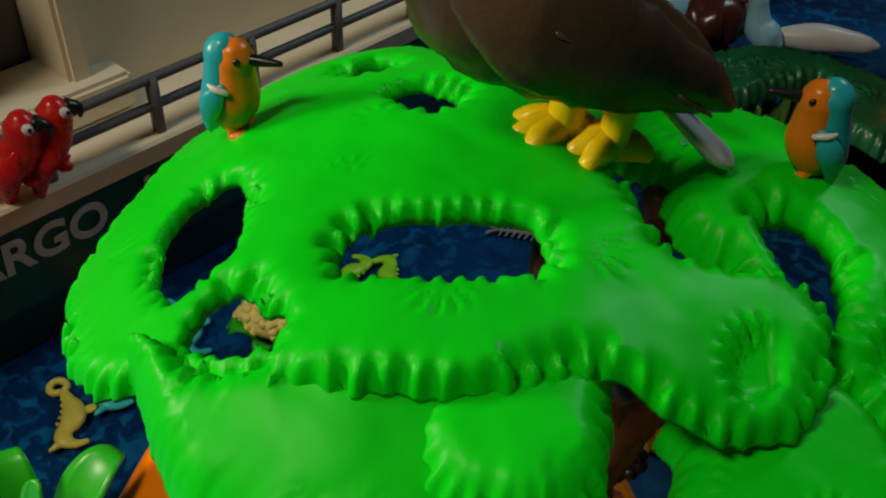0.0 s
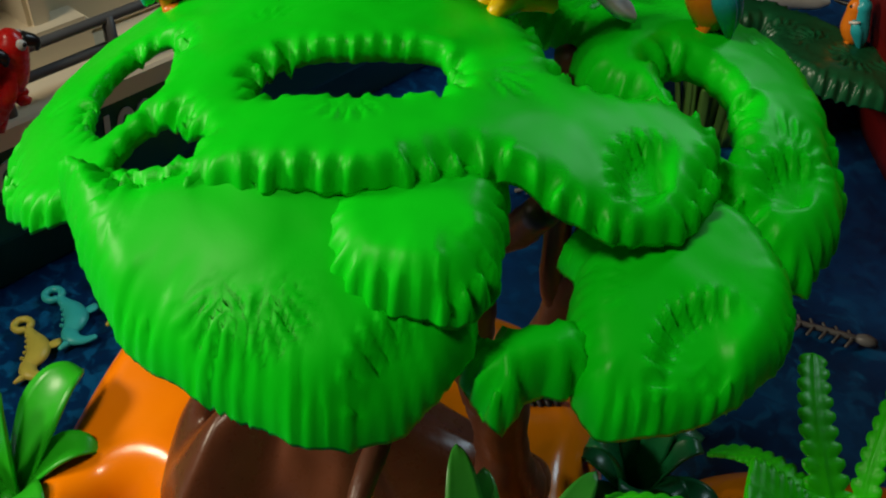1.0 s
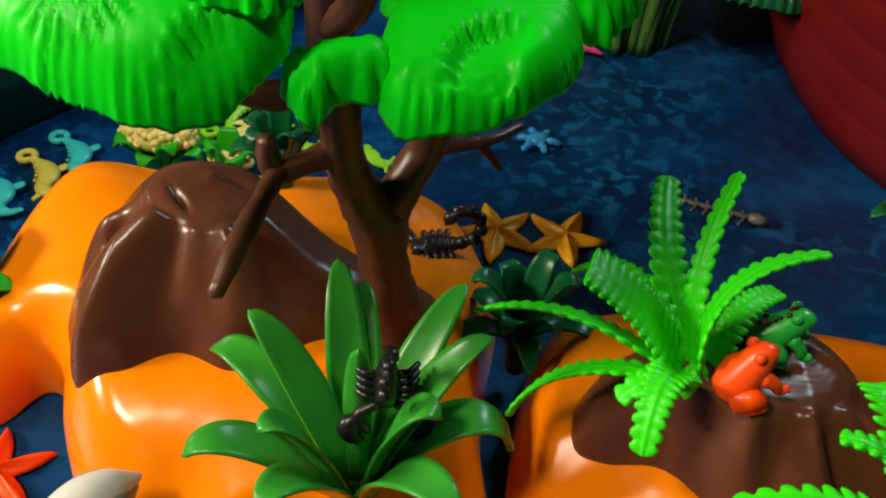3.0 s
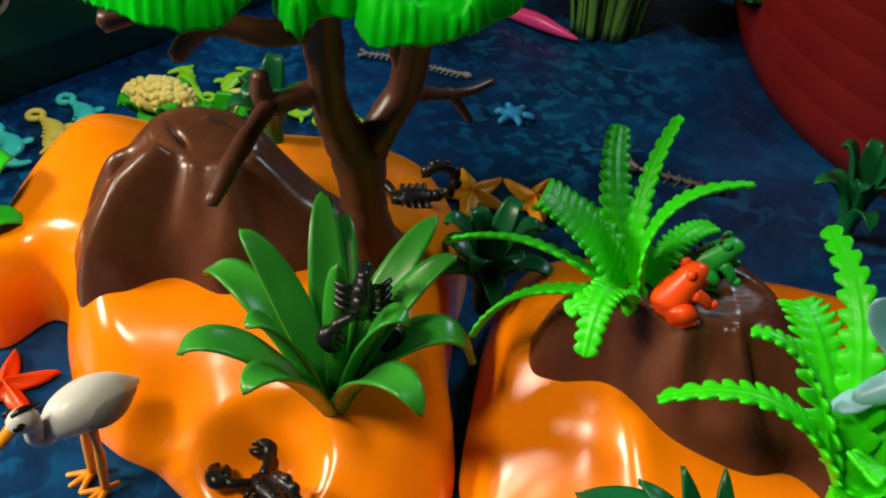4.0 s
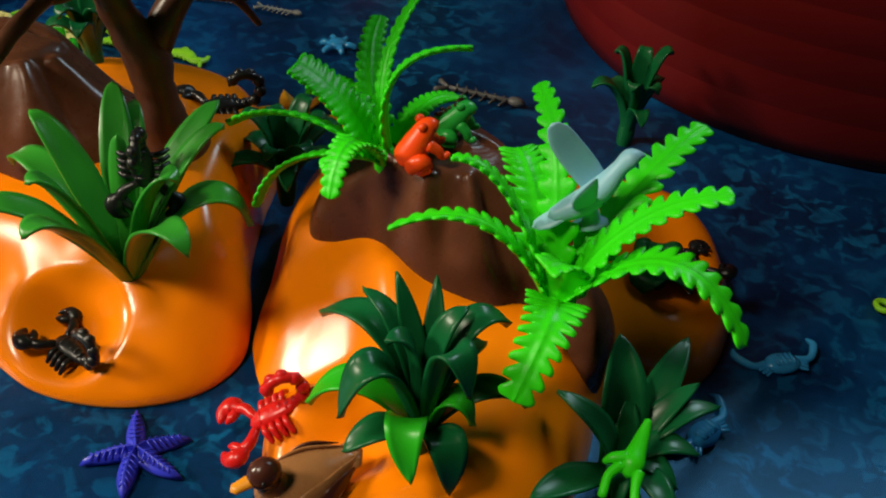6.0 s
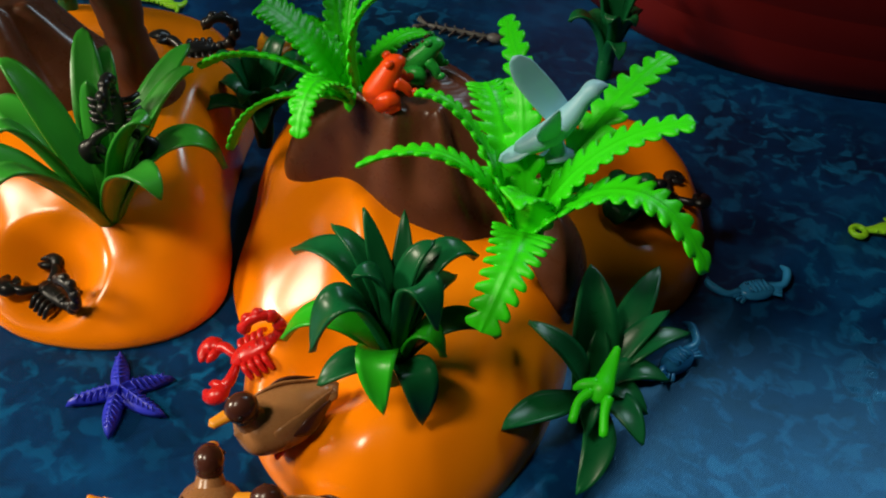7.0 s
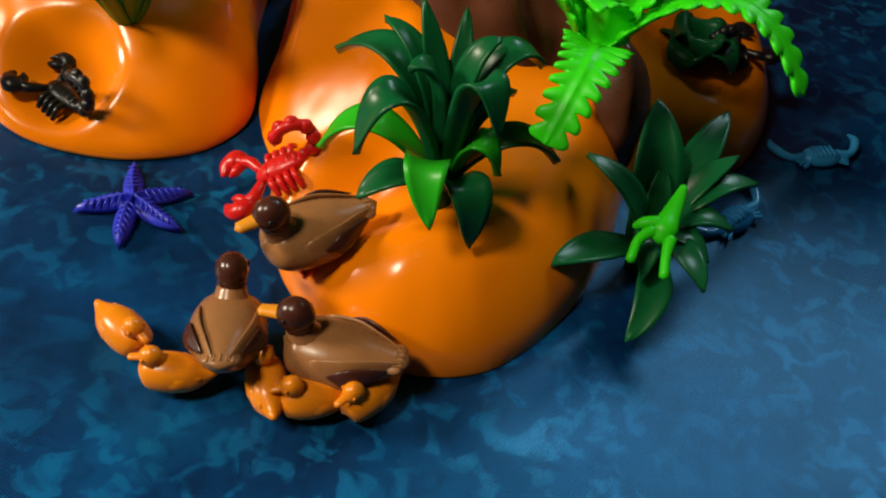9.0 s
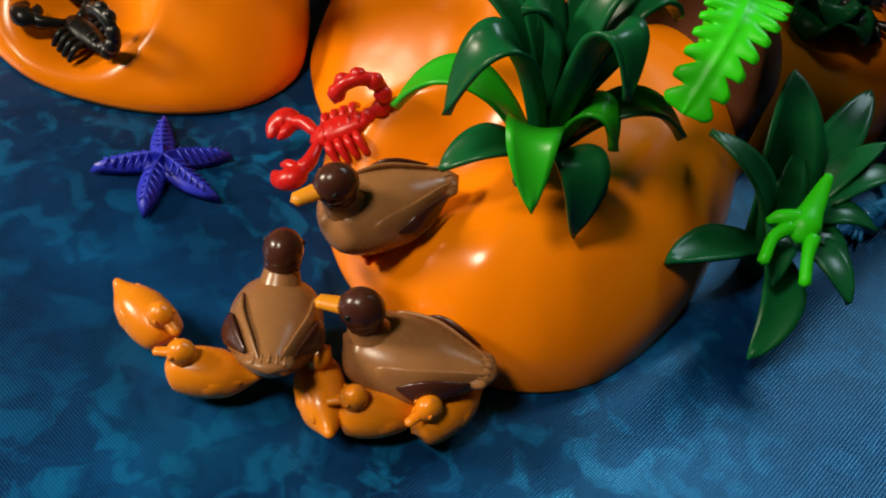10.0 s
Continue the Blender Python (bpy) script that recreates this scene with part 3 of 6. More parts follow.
def rock_b(x, y, d, s, which):
    base = high_b(x, y) - 0.004
    top = 0.0860 - 0.25 * np.maximum(x - 0.190, 0)
    z = crag(x, y, d, base, top, 0.182, 0.156, 0.024, 0.018,
             [(198, 14, 0.0070), (222, 9, -0.0040), (247, 9, 0.0060), (268, 10, -0.0045), (288, 8, 0.0055), (303, 7, -0.0055), (320, 10, 0.0050), (345, 12, -0.0030)], 0.80)
    z = z - 0.0028 * np.exp(-(((x - 0.200) * 0.4 + (y - 0.158) * 0.92) / 0.001) ** 2 - ((x - 0.198) / 0.008) ** 2)
    r = np.hypot(x - 0.190, y - 0.160)
    z = z + 0.00018 * np.sin(r * 2600) * np.exp(-((r / 0.016) ** 4))
    return z + 0.0004 * fbm(x, y, 120, 1.7)


def rock_under(x, y, z):
    return z - 0.02


LOOP_RA, LOOP_RB = loop_pts(ROCK_A, 8), loop_pts(ROCK_B, 8)
part("rock", relief([LOOP_RA], 0.0010, rock_a, rock_under), M["rock"], island_a, "dark brown plastic rock with folded sides and a cracked top")
part("rock", relief([LOOP_RB], 0.0010, rock_b, rock_under), M["rock"], island_b, "dark brown plastic rock with a ringed stump-like top")


# ---------------------------------------------------------------- the tree
tree = thing("tree", "toy tree with forked brown trunk and pierced bright green crown", "toy tree", (0.068, 0.196, 0.055))


def shifted(shape, by):
    return shape[0] - np.array(by), shape[1]


T0 = (0.068, 0.196, 0.055)
limbs = [
    ("trunk", [(0.071, 0.200, 0.050, 0.0130), (0.069, 0.198, 0.060, 0.0100), (0.067, 0.199, 0.075, 0.0082), (0.064, 0.200, 0.092, 0.0092), (0.0585, 0.197, 0.106, 0.0070), (0.0555, 0.192, 0.122, 0.0062), (0.054, 0.188, 0.145, 0.0064), (0.053, 0.185, 0.170, 0.0062), (0.052, 0.182, 0.208, 0.0060)]),
    ("limb", [(0.064, 0.201, 0.088, 0.0075), (0.072, 0.205, 0.103, 0.0064), (0.079, 0.209, 0.117, 0.0060), (0.082, 0.206, 0.135, 0.0058), (0.085, 0.200, 0.160, 0.0054), (0.086, 0.190, 0.205, 0.0052)]),
    ("branch", [(0.078, 0.208, 0.116, 0.0038), (0.090, 0.224, 0.106, 0.0024), (0.101, 0.237, 0.100, 0.0019), (0.111, 0.2475, 0.099, 0.0016)]),
    ("branch", [(0.094, 0.229, 0.104, 0.0021), (0.099, 0.236, 0.095, 0.0017), (0.104, 0.2412, 0.085, 0.0014)]),
    ("branch", [(0.0555, 0.191, 0.126, 0.0046), (0.046, 0.186, 0.124, 0.0036), (0.038, 0.182, 0.123, 0.0036), (0.0355, 0.182, 0.128, 0.0034), (0.0354, 0.182, 0.134, 0.0028)]),
    ("twig", [(0.038, 0.182, 0.1235, 0.0032), (0.036, 0.170, 0.1235, 0.0030), (0.032, 0.152, 0.1215, 0.0032), (0.0286, 0.138, 0.117, 0.0022)]),
    ("branch", [(0.054, 0.188, 0.150, 0.0050), (0.040, 0.182, 0.148, 0.0042), (0.025, 0.177, 0.153, 0.0038), (0.018, 0.174, 0.150, 0.0034), (0.0128, 0.1724, 0.143, 0.0026)]),
    ("branch", [(0.026, 0.178, 0.152, 0.0036), (0.010, 0.173, 0.158, 0.0034), (-0.006, 0.170, 0.154, 0.0034)]),
    ("branch", [(0.0795, 0.209, 0.122, 0.0040), (0.076, 0.206, 0.140, 0.0038), (0.075, 0.202, 0.175, 0.0036), (0.072, 0.200, 0.208, 0.0036)]),
    ("branch", [(0.085, 0.200, 0.165, 0.0040), (0.098, 0.190, 0.178, 0.0036), (0.112, 0.182, 0.186, 0.0034), (0.121, 0.178, 0.184, 0.0026)]),
    ("branch", [(0.053, 0.185, 0.168, 0.0045), (0.061, 0.172, 0.180, 0.0040), (0.066, 0.160, 0.196, 0.0036)]),
]
for nm, rows in limbs:
    part(nm, shifted(tube(rows, 14, 6, wobble=0.16), T0), M["bark"], tree)


# The crown: overlapping moulded pads with rolled, frilled rims
def frilled(pts, frill, pitch, per=14, swell=0.0):
    """A smooth outline with small scallops outward."""
    p = loop_pts(pts, per)
    q = np.roll(p, -1, axis=0)
    seg = np.linalg.norm(q - p, axis=1)
    s = np.r_[0, np.cumsum(seg)[:-1]]
    total = seg.sum()
    m = int(total / pitch) * 8
    su = np.linspace(0, total, m, endpoint=False)
    x, y = np.interp(su, np.r_[s, total], np.r_[p[:, 0], p[0, 0]]), np.interp(su, np.r_[s, total], np.r_[p[:, 1], p[0, 1]])
    P = np.c_[x, y]
    tg = np.roll(P, -1, axis=0) - np.roll(P, 1, axis=0)
    nrm = np.c_[tg[:, 1], -tg[:, 0]] / (np.linalg.norm(tg, axis=1)[:, None] + 1e-12)
    area = 0.5 * np.sum(P[:, 0] * np.roll(P[:, 1], -1) - np.roll(P[:, 0], -1) * P[:, 1])
    if area < 0:
        nrm = -nrm
    k = np.arange(m) / 8.0
    amp = frill * (0.7 + 0.5 * np.sin(k * 1.7) * np.sin(k * 0.61 + 1))
    return P + nrm * (swell + amp * np.abs(np.sin(math.pi * k)))[:, None], int(total / pitch)


def pad(name, outline, holes, top, drop, roll, frill=0.0019, pitch=0.0044, fans=(), label="", mat="crown", owner=None, origin=None):
    loops, counts = [], []
    for k, o in enumerate([outline, *holes]):
        f, c = frilled(o, frill if k == 0 else -0.6 * frill, pitch if k == 0 else pitch * 0.75, 12, 0.0 if k == 0 else 0.0013)
        loops.append(f)
        counts.append(c)
    counts = np.array(counts)

    def height(x, y, d, s, which):
        r = np.where(which == 0, roll, roll * 0.8)
        h = np.where(which == 0, drop, drop * 0.62)
        t = np.clip(d / r, 0, 1)
        z = top(x, y) - h * (1 - np.sqrt(np.clip(1 - (1 - t) ** 2, 0, 1)))
        k = s * counts[which]
        groove = (1 - np.abs(np.sin(math.pi * k))) ** 1.3
        strong = np.clip(0.35 + 1.1 * np.sin(k * 0.83 + which * 2) * np.sin(k * 0.31 + 0.7) + 0.3 * np.sin(k * 2.3), 0.0, 1.2)
        z = z - min(0.0036, frill * 1.9) * strong * groove * np.exp(-((d / (r * 0.95)) ** 2))
        for cx, cy, r0, r1, a0, a1, n, amp in fans:
            rr, an = np.hypot(x - cx, y - cy), np.arctan2(y - cy, x - cx)
            mid, half = math.radians((a0 + a1) / 2), math.radians(abs(a1 - a0) / 2)
            da = (an - mid + math.pi) % (2 * math.pi) - math.pi
            win = np.exp(-(((rr - (r0 + r1) / 2) / ((r1 - r0) / 2)) ** 4)) * np.exp(-((da / half) ** 6))
            z = z + min(amp, 0) * 0.9 * (1 - step(rr, r0, r1)) * np.exp(-((da / (half * 1.1)) ** 4))
            z = z + win * abs(amp) * (np.abs(np.sin(da / (2 * half) * math.pi * n + 0.4 * np.sin(rr * 900))) - 0.65)
        return z + 0.0011 * fbm(x, y, 48, drop * 900) + 0.00035 * fbm(x, y, 110, top(np.array([0.05]), np.array([0.15]))[0] * 50)

    def under(x, y, z):
        return np.minimum(z - 0.0008, top(x, y) - drop + 0.0002)

    v, f = relief(loops, 0.00085, height, under)
    return part(name, (v - np.array(origin or T0), f), M[mat], owner or tree, label)


def dome(z0, cx, cy, kx=0.0, ky=0.0, curve=2.6):
    return lambda x, y: z0 + kx * (x - cx) + ky * (y - cy) - curve * ((x - cx) ** 2 + (y - cy) ** 2)


pad("foliage_pad", [(-0.0425, 0.170), (-0.035, 0.1545), (-0.024, 0.146), (-0.0165, 0.1445), (-0.0095, 0.1405), (0.000, 0.1370), (0.0085, 0.1355), (0.0174, 0.1350), (0.026, 0.1350), (0.036, 0.1350), (0.0485, 0.1400), (0.0555, 0.1425), (0.0625, 0.1415), (0.068, 0.1395), (0.077, 0.1395), (0.0868, 0.1425), (0.0930, 0.1500), (0.0965, 0.1630),
                    (0.0940, 0.1700), (0.086, 0.1705), (0.079, 0.1680), (0.070, 0.1700), (0.0645, 0.178), (0.0625, 0.188), (0.0565, 0.193), (0.0495, 0.203), (0.0505, 0.215), (0.049, 0.232), (0.0345, 0.240), (0.0178, 0.2575), (0.0086, 0.262), (-0.0082, 0.2568), (-0.0225, 0.2494), (-0.0359, 0.231), (-0.0402, 0.2188), (-0.040, 0.206), (-0.0445, 0.1956), (-0.0462, 0.1826)],
    [[(-0.022, 0.171), (-0.022, 0.1837), (-0.0136, 0.1914), (-0.0083, 0.1807), (-0.0073, 0.1674), (-0.0115, 0.1632), (-0.0156, 0.1591)],
     [(-0.0098, 0.1484), (-0.0087, 0.1536), (-0.0034, 0.1567), (0.0013, 0.1512), (0.0054, 0.1492), (0.0056, 0.1456), (0.0026, 0.1428), (-0.0034, 0.1430)],
     [(0.0136, 0.1603), (0.0154, 0.1672), (0.0264, 0.1704), (0.0431, 0.171), (0.0462, 0.1664), (0.0447, 0.1587), (0.0283, 0.1553), (0.0174, 0.1561)],
     [(0.0025, 0.2361), (0.0067, 0.243), (0.0125, 0.2425), (0.0132, 0.2338), (0.0083, 0.231)],
     [(0.0148, 0.2147), (0.0209, 0.2209), (0.029, 0.2143), (0.0292, 0.2085), (0.0222, 0.2068)]],
    lambda x, y: 0.2245 - 6.0 * np.minimum(x - 0.030, 0) ** 2 - 2.4 * np.maximum(x - 0.034, 0) ** 2 - 3.0 * np.maximum(y - 0.18, 0) ** 2 - 1.5 * np.minimum(y - 0.16, 0) ** 2 - hump(x, y, 0.082, 0.137, 0.020, 0.0075) - hump(x, y, -0.025, 0.145, 0.022, 0.003), 0.0050, 0.0034,
    fans=[(-0.036, 0.178, 0.001, 0.006, -60, 60, 4, 0.0010), (0.016, 0.200, 0.001, 0.007, 60, 180, 4, 0.0009), (0.012, 0.180, 0.002, 0.008, 60, 140, 4, 0.0010), (0.0855, 0.1480, 0.0060, 0.0110, 95, 215, 7, -0.0032), (0.052, 0.165, 0.003, 0.009, -60, 40, 4, 0.0013), (0.030, 0.152, 0.002, 0.007, 190, 350, 6, 0.0012), (-0.030, 0.215, 0.002, 0.007, 150, 300, 5, 0.0010)],
    label="broad top pad of the crown with leaf-rimmed holes")
pad("foliage_pad", [(-0.0205, 0.150), (-0.0175, 0.1416), (-0.0095, 0.1279), (-0.0014, 0.1182), (0.0090, 0.1125), (0.0185, 0.1090), (0.0290, 0.1065), (0.0385, 0.1085), (0.0445, 0.1118), (0.0495, 0.1165), (0.0535, 0.1225), (0.0530, 0.133), (0.050, 0.146), (0.036, 0.152), (0.016, 0.150), (0.006, 0.1415), (-0.004, 0.1405), (-0.011, 0.1450)],
    [], lambda x, y: 0.2200 + 0.46 * (y - 0.138) - 5.6 * ((x - 0.022) ** 2 + (y - 0.138) ** 2), 0.0085, 0.0060, 0.0006, 0.0030,
    fans=[(0.019, 0.1235, 0.004, 0.012, 205, 335, 10, 0.0024), (0.022, 0.1190, 0.0105, 0.0155, 190, 285, 11, 0.0020), (0.046, 0.1075, 0.0085, 0.0130, 95, 190, 7, -0.0030), (-0.006, 0.134, 0.001, 0.005, 60, 300, 6, 0.0012), (-0.002, 0.122, 0.003, 0.008, 200, 290, 5, 0.0014)],
    label="drooping front pad of the crown with fan-shaped leaf relief")
pad("foliage_pad", [(0.0262, 0.146), (0.0270, 0.1365), (0.0292, 0.1280), (0.0340, 0.1212), (0.0427, 0.1190), (0.0514, 0.1196), (0.0562, 0.1255), (0.0570, 0.1350), (0.0575, 0.1490), (0.0547, 0.158), (0.040, 0.158)],
    [], dome(0.2195, 0.042, 0.140, 0.0, 0.06, 5.0), 0.0085, 0.0054, 0.0014, 0.0036, label="small stepped pad below the crown's top")
pad("foliage_pad", [(0.0695, 0.150), (0.0718, 0.144), (0.0700, 0.135), (0.0704, 0.1240), (0.0722, 0.1185), (0.0769, 0.1158), (0.0880, 0.1175), (0.0990, 0.1230), (0.1080, 0.1325), (0.1100, 0.1410), (0.108, 0.148), (0.1025, 0.156), (0.092, 0.161), (0.080, 0.158)],
    [], dome(0.2015, 0.090, 0.136, 0.0, 0.28, 5.0), 0.0090, 0.0056, 0.0007, 0.0031,
    fans=[(0.0955, 0.1215, 0.0095, 0.0140, 85, 205, 9, -0.0034), (0.0950, 0.1260, 0.002, 0.007, 200, 330, 6, 0.0016), (0.081, 0.134, 0.002, 0.006, 120, 230, 4, 0.0010)],
    label="drooping side pad of the crown with fan-shaped leaf relief")
pad("foliage_pad", [(0.0525, 0.126), (0.0550, 0.1195), (0.0582, 0.1150), (0.0630, 0.1200), (0.0693, 0.1215), (0.0735, 0.127), (0.0700, 0.1325), (0.0649, 0.1305), (0.0564, 0.1285)],
    [], dome(0.1975, 0.062, 0.124, 0.0, 0.10, 10.0), 0.0090, 0.0038, frill=0.0015, label="narrow knobbly bridge between two pads")
# same green as the other pads; its paleness is only far_lamp's sheen
pad("foliage_pad", [(0.093, 0.166), (0.0987, 0.1625), (0.1033, 0.1585), (0.1127, 0.152), (0.1191, 0.1565), (0.1261, 0.1674), (0.1273, 0.1826), (0.1255, 0.1994), (0.1240, 0.210), (0.1165, 0.2186), (0.1065, 0.2302), (0.0955, 0.2428), (0.082, 0.2436), (0.0685, 0.2443), (0.050, 0.238), (0.048, 0.222), (0.0560, 0.215), (0.0645, 0.214), (0.0725, 0.2035), (0.0735, 0.1930), (0.0770, 0.1845), (0.0835, 0.1790), (0.089, 0.172)],
    [[(0.0905, 0.1905), (0.0975, 0.1935), (0.1031, 0.1871), (0.1029, 0.1746), (0.0985, 0.1700), (0.0940, 0.1770)]],
    dome(0.2140, 0.094, 0.200, -0.12, 0.02, 6.0), 0.0080, 0.0046,
    fans=[(0.1160, 0.1620, 0.0060, 0.0110, 70, 190, 6, -0.0028), (0.112, 0.168, 0.004, 0.014, 0, 90, 6, 0.0014), (0.082, 0.218, 0.003, 0.010, 150, 280, 5, 0.0018), (0.109, 0.205, 0.002, 0.008, -30, 80, 5, 0.0012)],
    label="outer pad of the crown, pale where lamp sheen falls")


# ---------------------------------------------------------------- plants
def plant(name, label, category, base, mat, leaves, group="", kind="leaf", height=0.010):
    """A rosette of moulded leaves on a short socket; leaves are (tip, options) in the room's metres."""
    ob = thing(name, label, category, base, group=group)
    b = np.array(base)
    part("stem", tube([(0, 0, -0.008, 0.0036), (0, 0, 0.0, 0.0046), (0, 0, 0.006, 0.0044), (0, 0, height, 0.0030)], 12, 4), M[mat], ob)
    for tip, opt in leaves:
        o = dict(opt)
        m = o.pop("mat", mat)
        lift = o.pop("lift", 0.004)
        h = np.array(tip) - b
        out = np.array([h[0], h[1], 0.0])
        out = out / (np.linalg.norm(out) + 1e-9) * 0.003
        if "via" in o:
            o["via"] = np.array(o["via"]) - b
        shape = (frond if kind == "frond" else leaf)(out + (0, 0, lift), h, **o)
        part(kind, shape, M[m], ob)
    return ob


A = dict(width=0.0073, arch=0.012, fold=0.28, base_w=0.5)
U = dict(width=0.0068, arch=0.002, fold=0.30, base_w=0.5, lean=0.15, reach=0.8)
plant("agave_plant", "mid-green plastic agave with broad arching leaves on orange sand", "toy plant", (0.0632, 0.1404, 0.0225), "agave", [
    ((0.0176, 0.1248, 0.0665), dict(A, arch=0.014)), ((0.0135, 0.175, 0.0533), dict(A, arch=0.020)), ((0.0302, 0.1615, 0.0869), U), ((0.053, 0.190, 0.0830), U), ((0.0615, 0.186, 0.0780), U),
    ((0.094, 0.1856, 0.0796), U), ((0.1007, 0.1533, 0.0901), U), ((0.1095, 0.1439, 0.052), dict(A, arch=0.028)), ((0.0931, 0.1069, 0.068), dict(A, arch=0.016, lean=0.2)),
    ((0.0426, 0.1024, 0.077), dict(A, arch=0.010)), ((0.0632, 0.1502, 0.0857), dict(U, width=0.0045, face=(0.1, -1, 0))), ((0.0406, 0.1199, 0.0857), dict(A, arch=0.008)), ((0.0866, 0.1323, 0.0795), dict(A, arch=0.012, lean=0.2)),
])
Fa = dict(width=0.0066, cut=0.30, teeth=14, sweep=0.22, taper=0.45)
fern_label = "bright light-green plastic fern with toothed arching fronds"
plant("fern", fern_label + " on the rock's top", "toy fern", (0.159, 0.150, 0.076), "fern", [
    ((0.1684, 0.1875, 0.1277), dict(Fa, via=(0.1590, 0.1700, 0.1150), width=0.0052, turn=0.7)), ((0.1555, 0.2120, 0.1065), dict(Fa, via=(0.1520, 0.1830, 0.1010), width=0.0075)), ((0.1873, 0.1593, 0.1233), dict(Fa, via=(0.1655, 0.1520, 0.1210), turn=0.5)), ((0.1255, 0.1616, 0.1119), dict(Fa, via=(0.1375, 0.1575, 0.1050), width=0.0112, taper=0.25, cut=0.18, root=0.3)),
    ((0.0978, 0.1823, 0.0719), dict(Fa, via=(0.1177, 0.1718, 0.0850), turn=-0.5)), ((0.1100, 0.1610, 0.0480), dict(Fa, via=(0.1241, 0.1578, 0.0725), turn=-0.4)), ((0.1400, 0.1200, 0.0850), dict(Fa, via=(0.1445, 0.1340, 0.0970), width=0.0072)), ((0.1290, 0.1950, 0.0800), dict(Fa, via=(0.142, 0.176, 0.096))), ((0.1360, 0.1400, 0.0830), dict(Fa, via=(0.1460, 0.1440, 0.0880), teeth=7, width=0.0060)), ((0.1860, 0.1760, 0.0930), dict(Fa, via=(0.172, 0.164, 0.096))),
], group="light ferns", kind="frond")
Fb = dict(width=0.0112, cut=0.50, teeth=12, sweep=0.34, taper=0.60)
plant("fern", fern_label + " holding a pale-blue bird", "toy fern", (0.2165, 0.092, 0.063), "fern", [
    ((0.2119, 0.1545, 0.1134), dict(Fb, via=(0.2138, 0.1283, 0.1114), width=0.0085, turn=0.5)), ((0.2674, 0.1334, 0.1124), dict(Fb, via=(0.2480, 0.1176, 0.1060))), ((0.2624, 0.0857, 0.1186), dict(Fb, via=(0.2424, 0.0883, 0.1095))), ((0.2660, 0.0550, 0.0860), dict(Fb, via=(0.2494, 0.0670, 0.1030))),
    ((0.1980, 0.0470, 0.0680), dict(Fb, via=(0.2095, 0.0664, 0.0840), width=0.0120, taper=0.50)), ((0.1603, 0.1067, 0.0838), dict(Fb, via=(0.1830, 0.1010, 0.0945), turn=-0.35)), ((0.1785, 0.1065, 0.1135), dict(Fb, via=(0.1909, 0.1018, 0.1110), width=0.0080, turn=-0.3)), ((0.2050, 0.1400, 0.0950), dict(Fb, via=(0.2078, 0.1285, 0.0944), width=0.0125, taper=0.45)), ((0.2080, 0.0800, 0.0925), dict(Fb, via=(0.2150, 0.0840, 0.0900), width=0.0085, teeth=7, cut=0.2, taper=0.3)),
], group="light ferns", kind="frond")
D = dict(width=0.0052, arch=0.022, fold=0.38, base_w=0.55, lean=0.10, reach=0.80, point=1.9)
dark_label = "dark green plastic plant with curling leaves"
plant("leafy_plant", dark_label + " and a few lime ones", "toy plant", (0.1725, 0.0590, 0.0280), "dark", [
    ((0.1387, 0.0860, 0.0640), dict(D, lift=0.018, via=(0.1536, 0.0738, 0.0752), width=0.0062)), ((0.1466, 0.0470, 0.0587), dict(D, lift=0.018, via=(0.1530, 0.0500, 0.0760), width=0.0062)), ((0.1357, 0.0663, 0.0421), dict(D, mat="lime", lift=0.011, via=(0.1472, 0.0640, 0.0560), width=0.0060)), ((0.1480, 0.0492, 0.0392), dict(D, lift=0.011, via=(0.1582, 0.0533, 0.0450), width=0.0055)),
    ((0.1687, 0.0342, 0.0444), dict(D, mat="lime", lift=0.011, via=(0.1660, 0.0430, 0.0580), width=0.0065)), ((0.1810, 0.0380, 0.0340), dict(D, lift=0.011, via=(0.1787, 0.0438, 0.0510), width=0.0065)), ((0.1840, 0.0450, 0.0710), dict(D, lift=0.018, via=(0.1800, 0.0500, 0.0835), width=0.0062)), ((0.2070, 0.0620, 0.0480), dict(D, lift=0.011, via=(0.1956, 0.0611, 0.0570), width=0.0052)),
    ((0.1980, 0.0710, 0.0760), dict(D, lift=0.018, via=(0.1877, 0.0662, 0.0830), width=0.0055)), ((0.1839, 0.0664, 0.0870), dict(D, lift=0.018, via=(0.1777, 0.0624, 0.0830), width=0.0042)), ((0.1752, 0.0840, 0.0845), dict(D, lift=0.018, via=(0.1745, 0.0700, 0.0720), width=0.0040)), ((0.1620, 0.0800, 0.0890), dict(D, lift=0.018, via=(0.1670, 0.0690, 0.0740), width=0.0042)),
    ((0.1520, 0.0800, 0.0810), dict(D, lift=0.018, via=(0.1605, 0.0705, 0.0790), width=0.0040)), ((0.1590, 0.0560, 0.0820), dict(D, lift=0.018, via=(0.1650, 0.0590, 0.0800), width=0.0045)), ((0.1880, 0.0520, 0.0500), dict(D, mat="lime", lift=0.011, via=(0.1830, 0.0545, 0.0590), width=0.0050)), ((0.1930, 0.0780, 0.0600), dict(D, lift=0.018, via=(0.1840, 0.0690, 0.0650), width=0.0055)),
], group="dark plants", height=0.022)
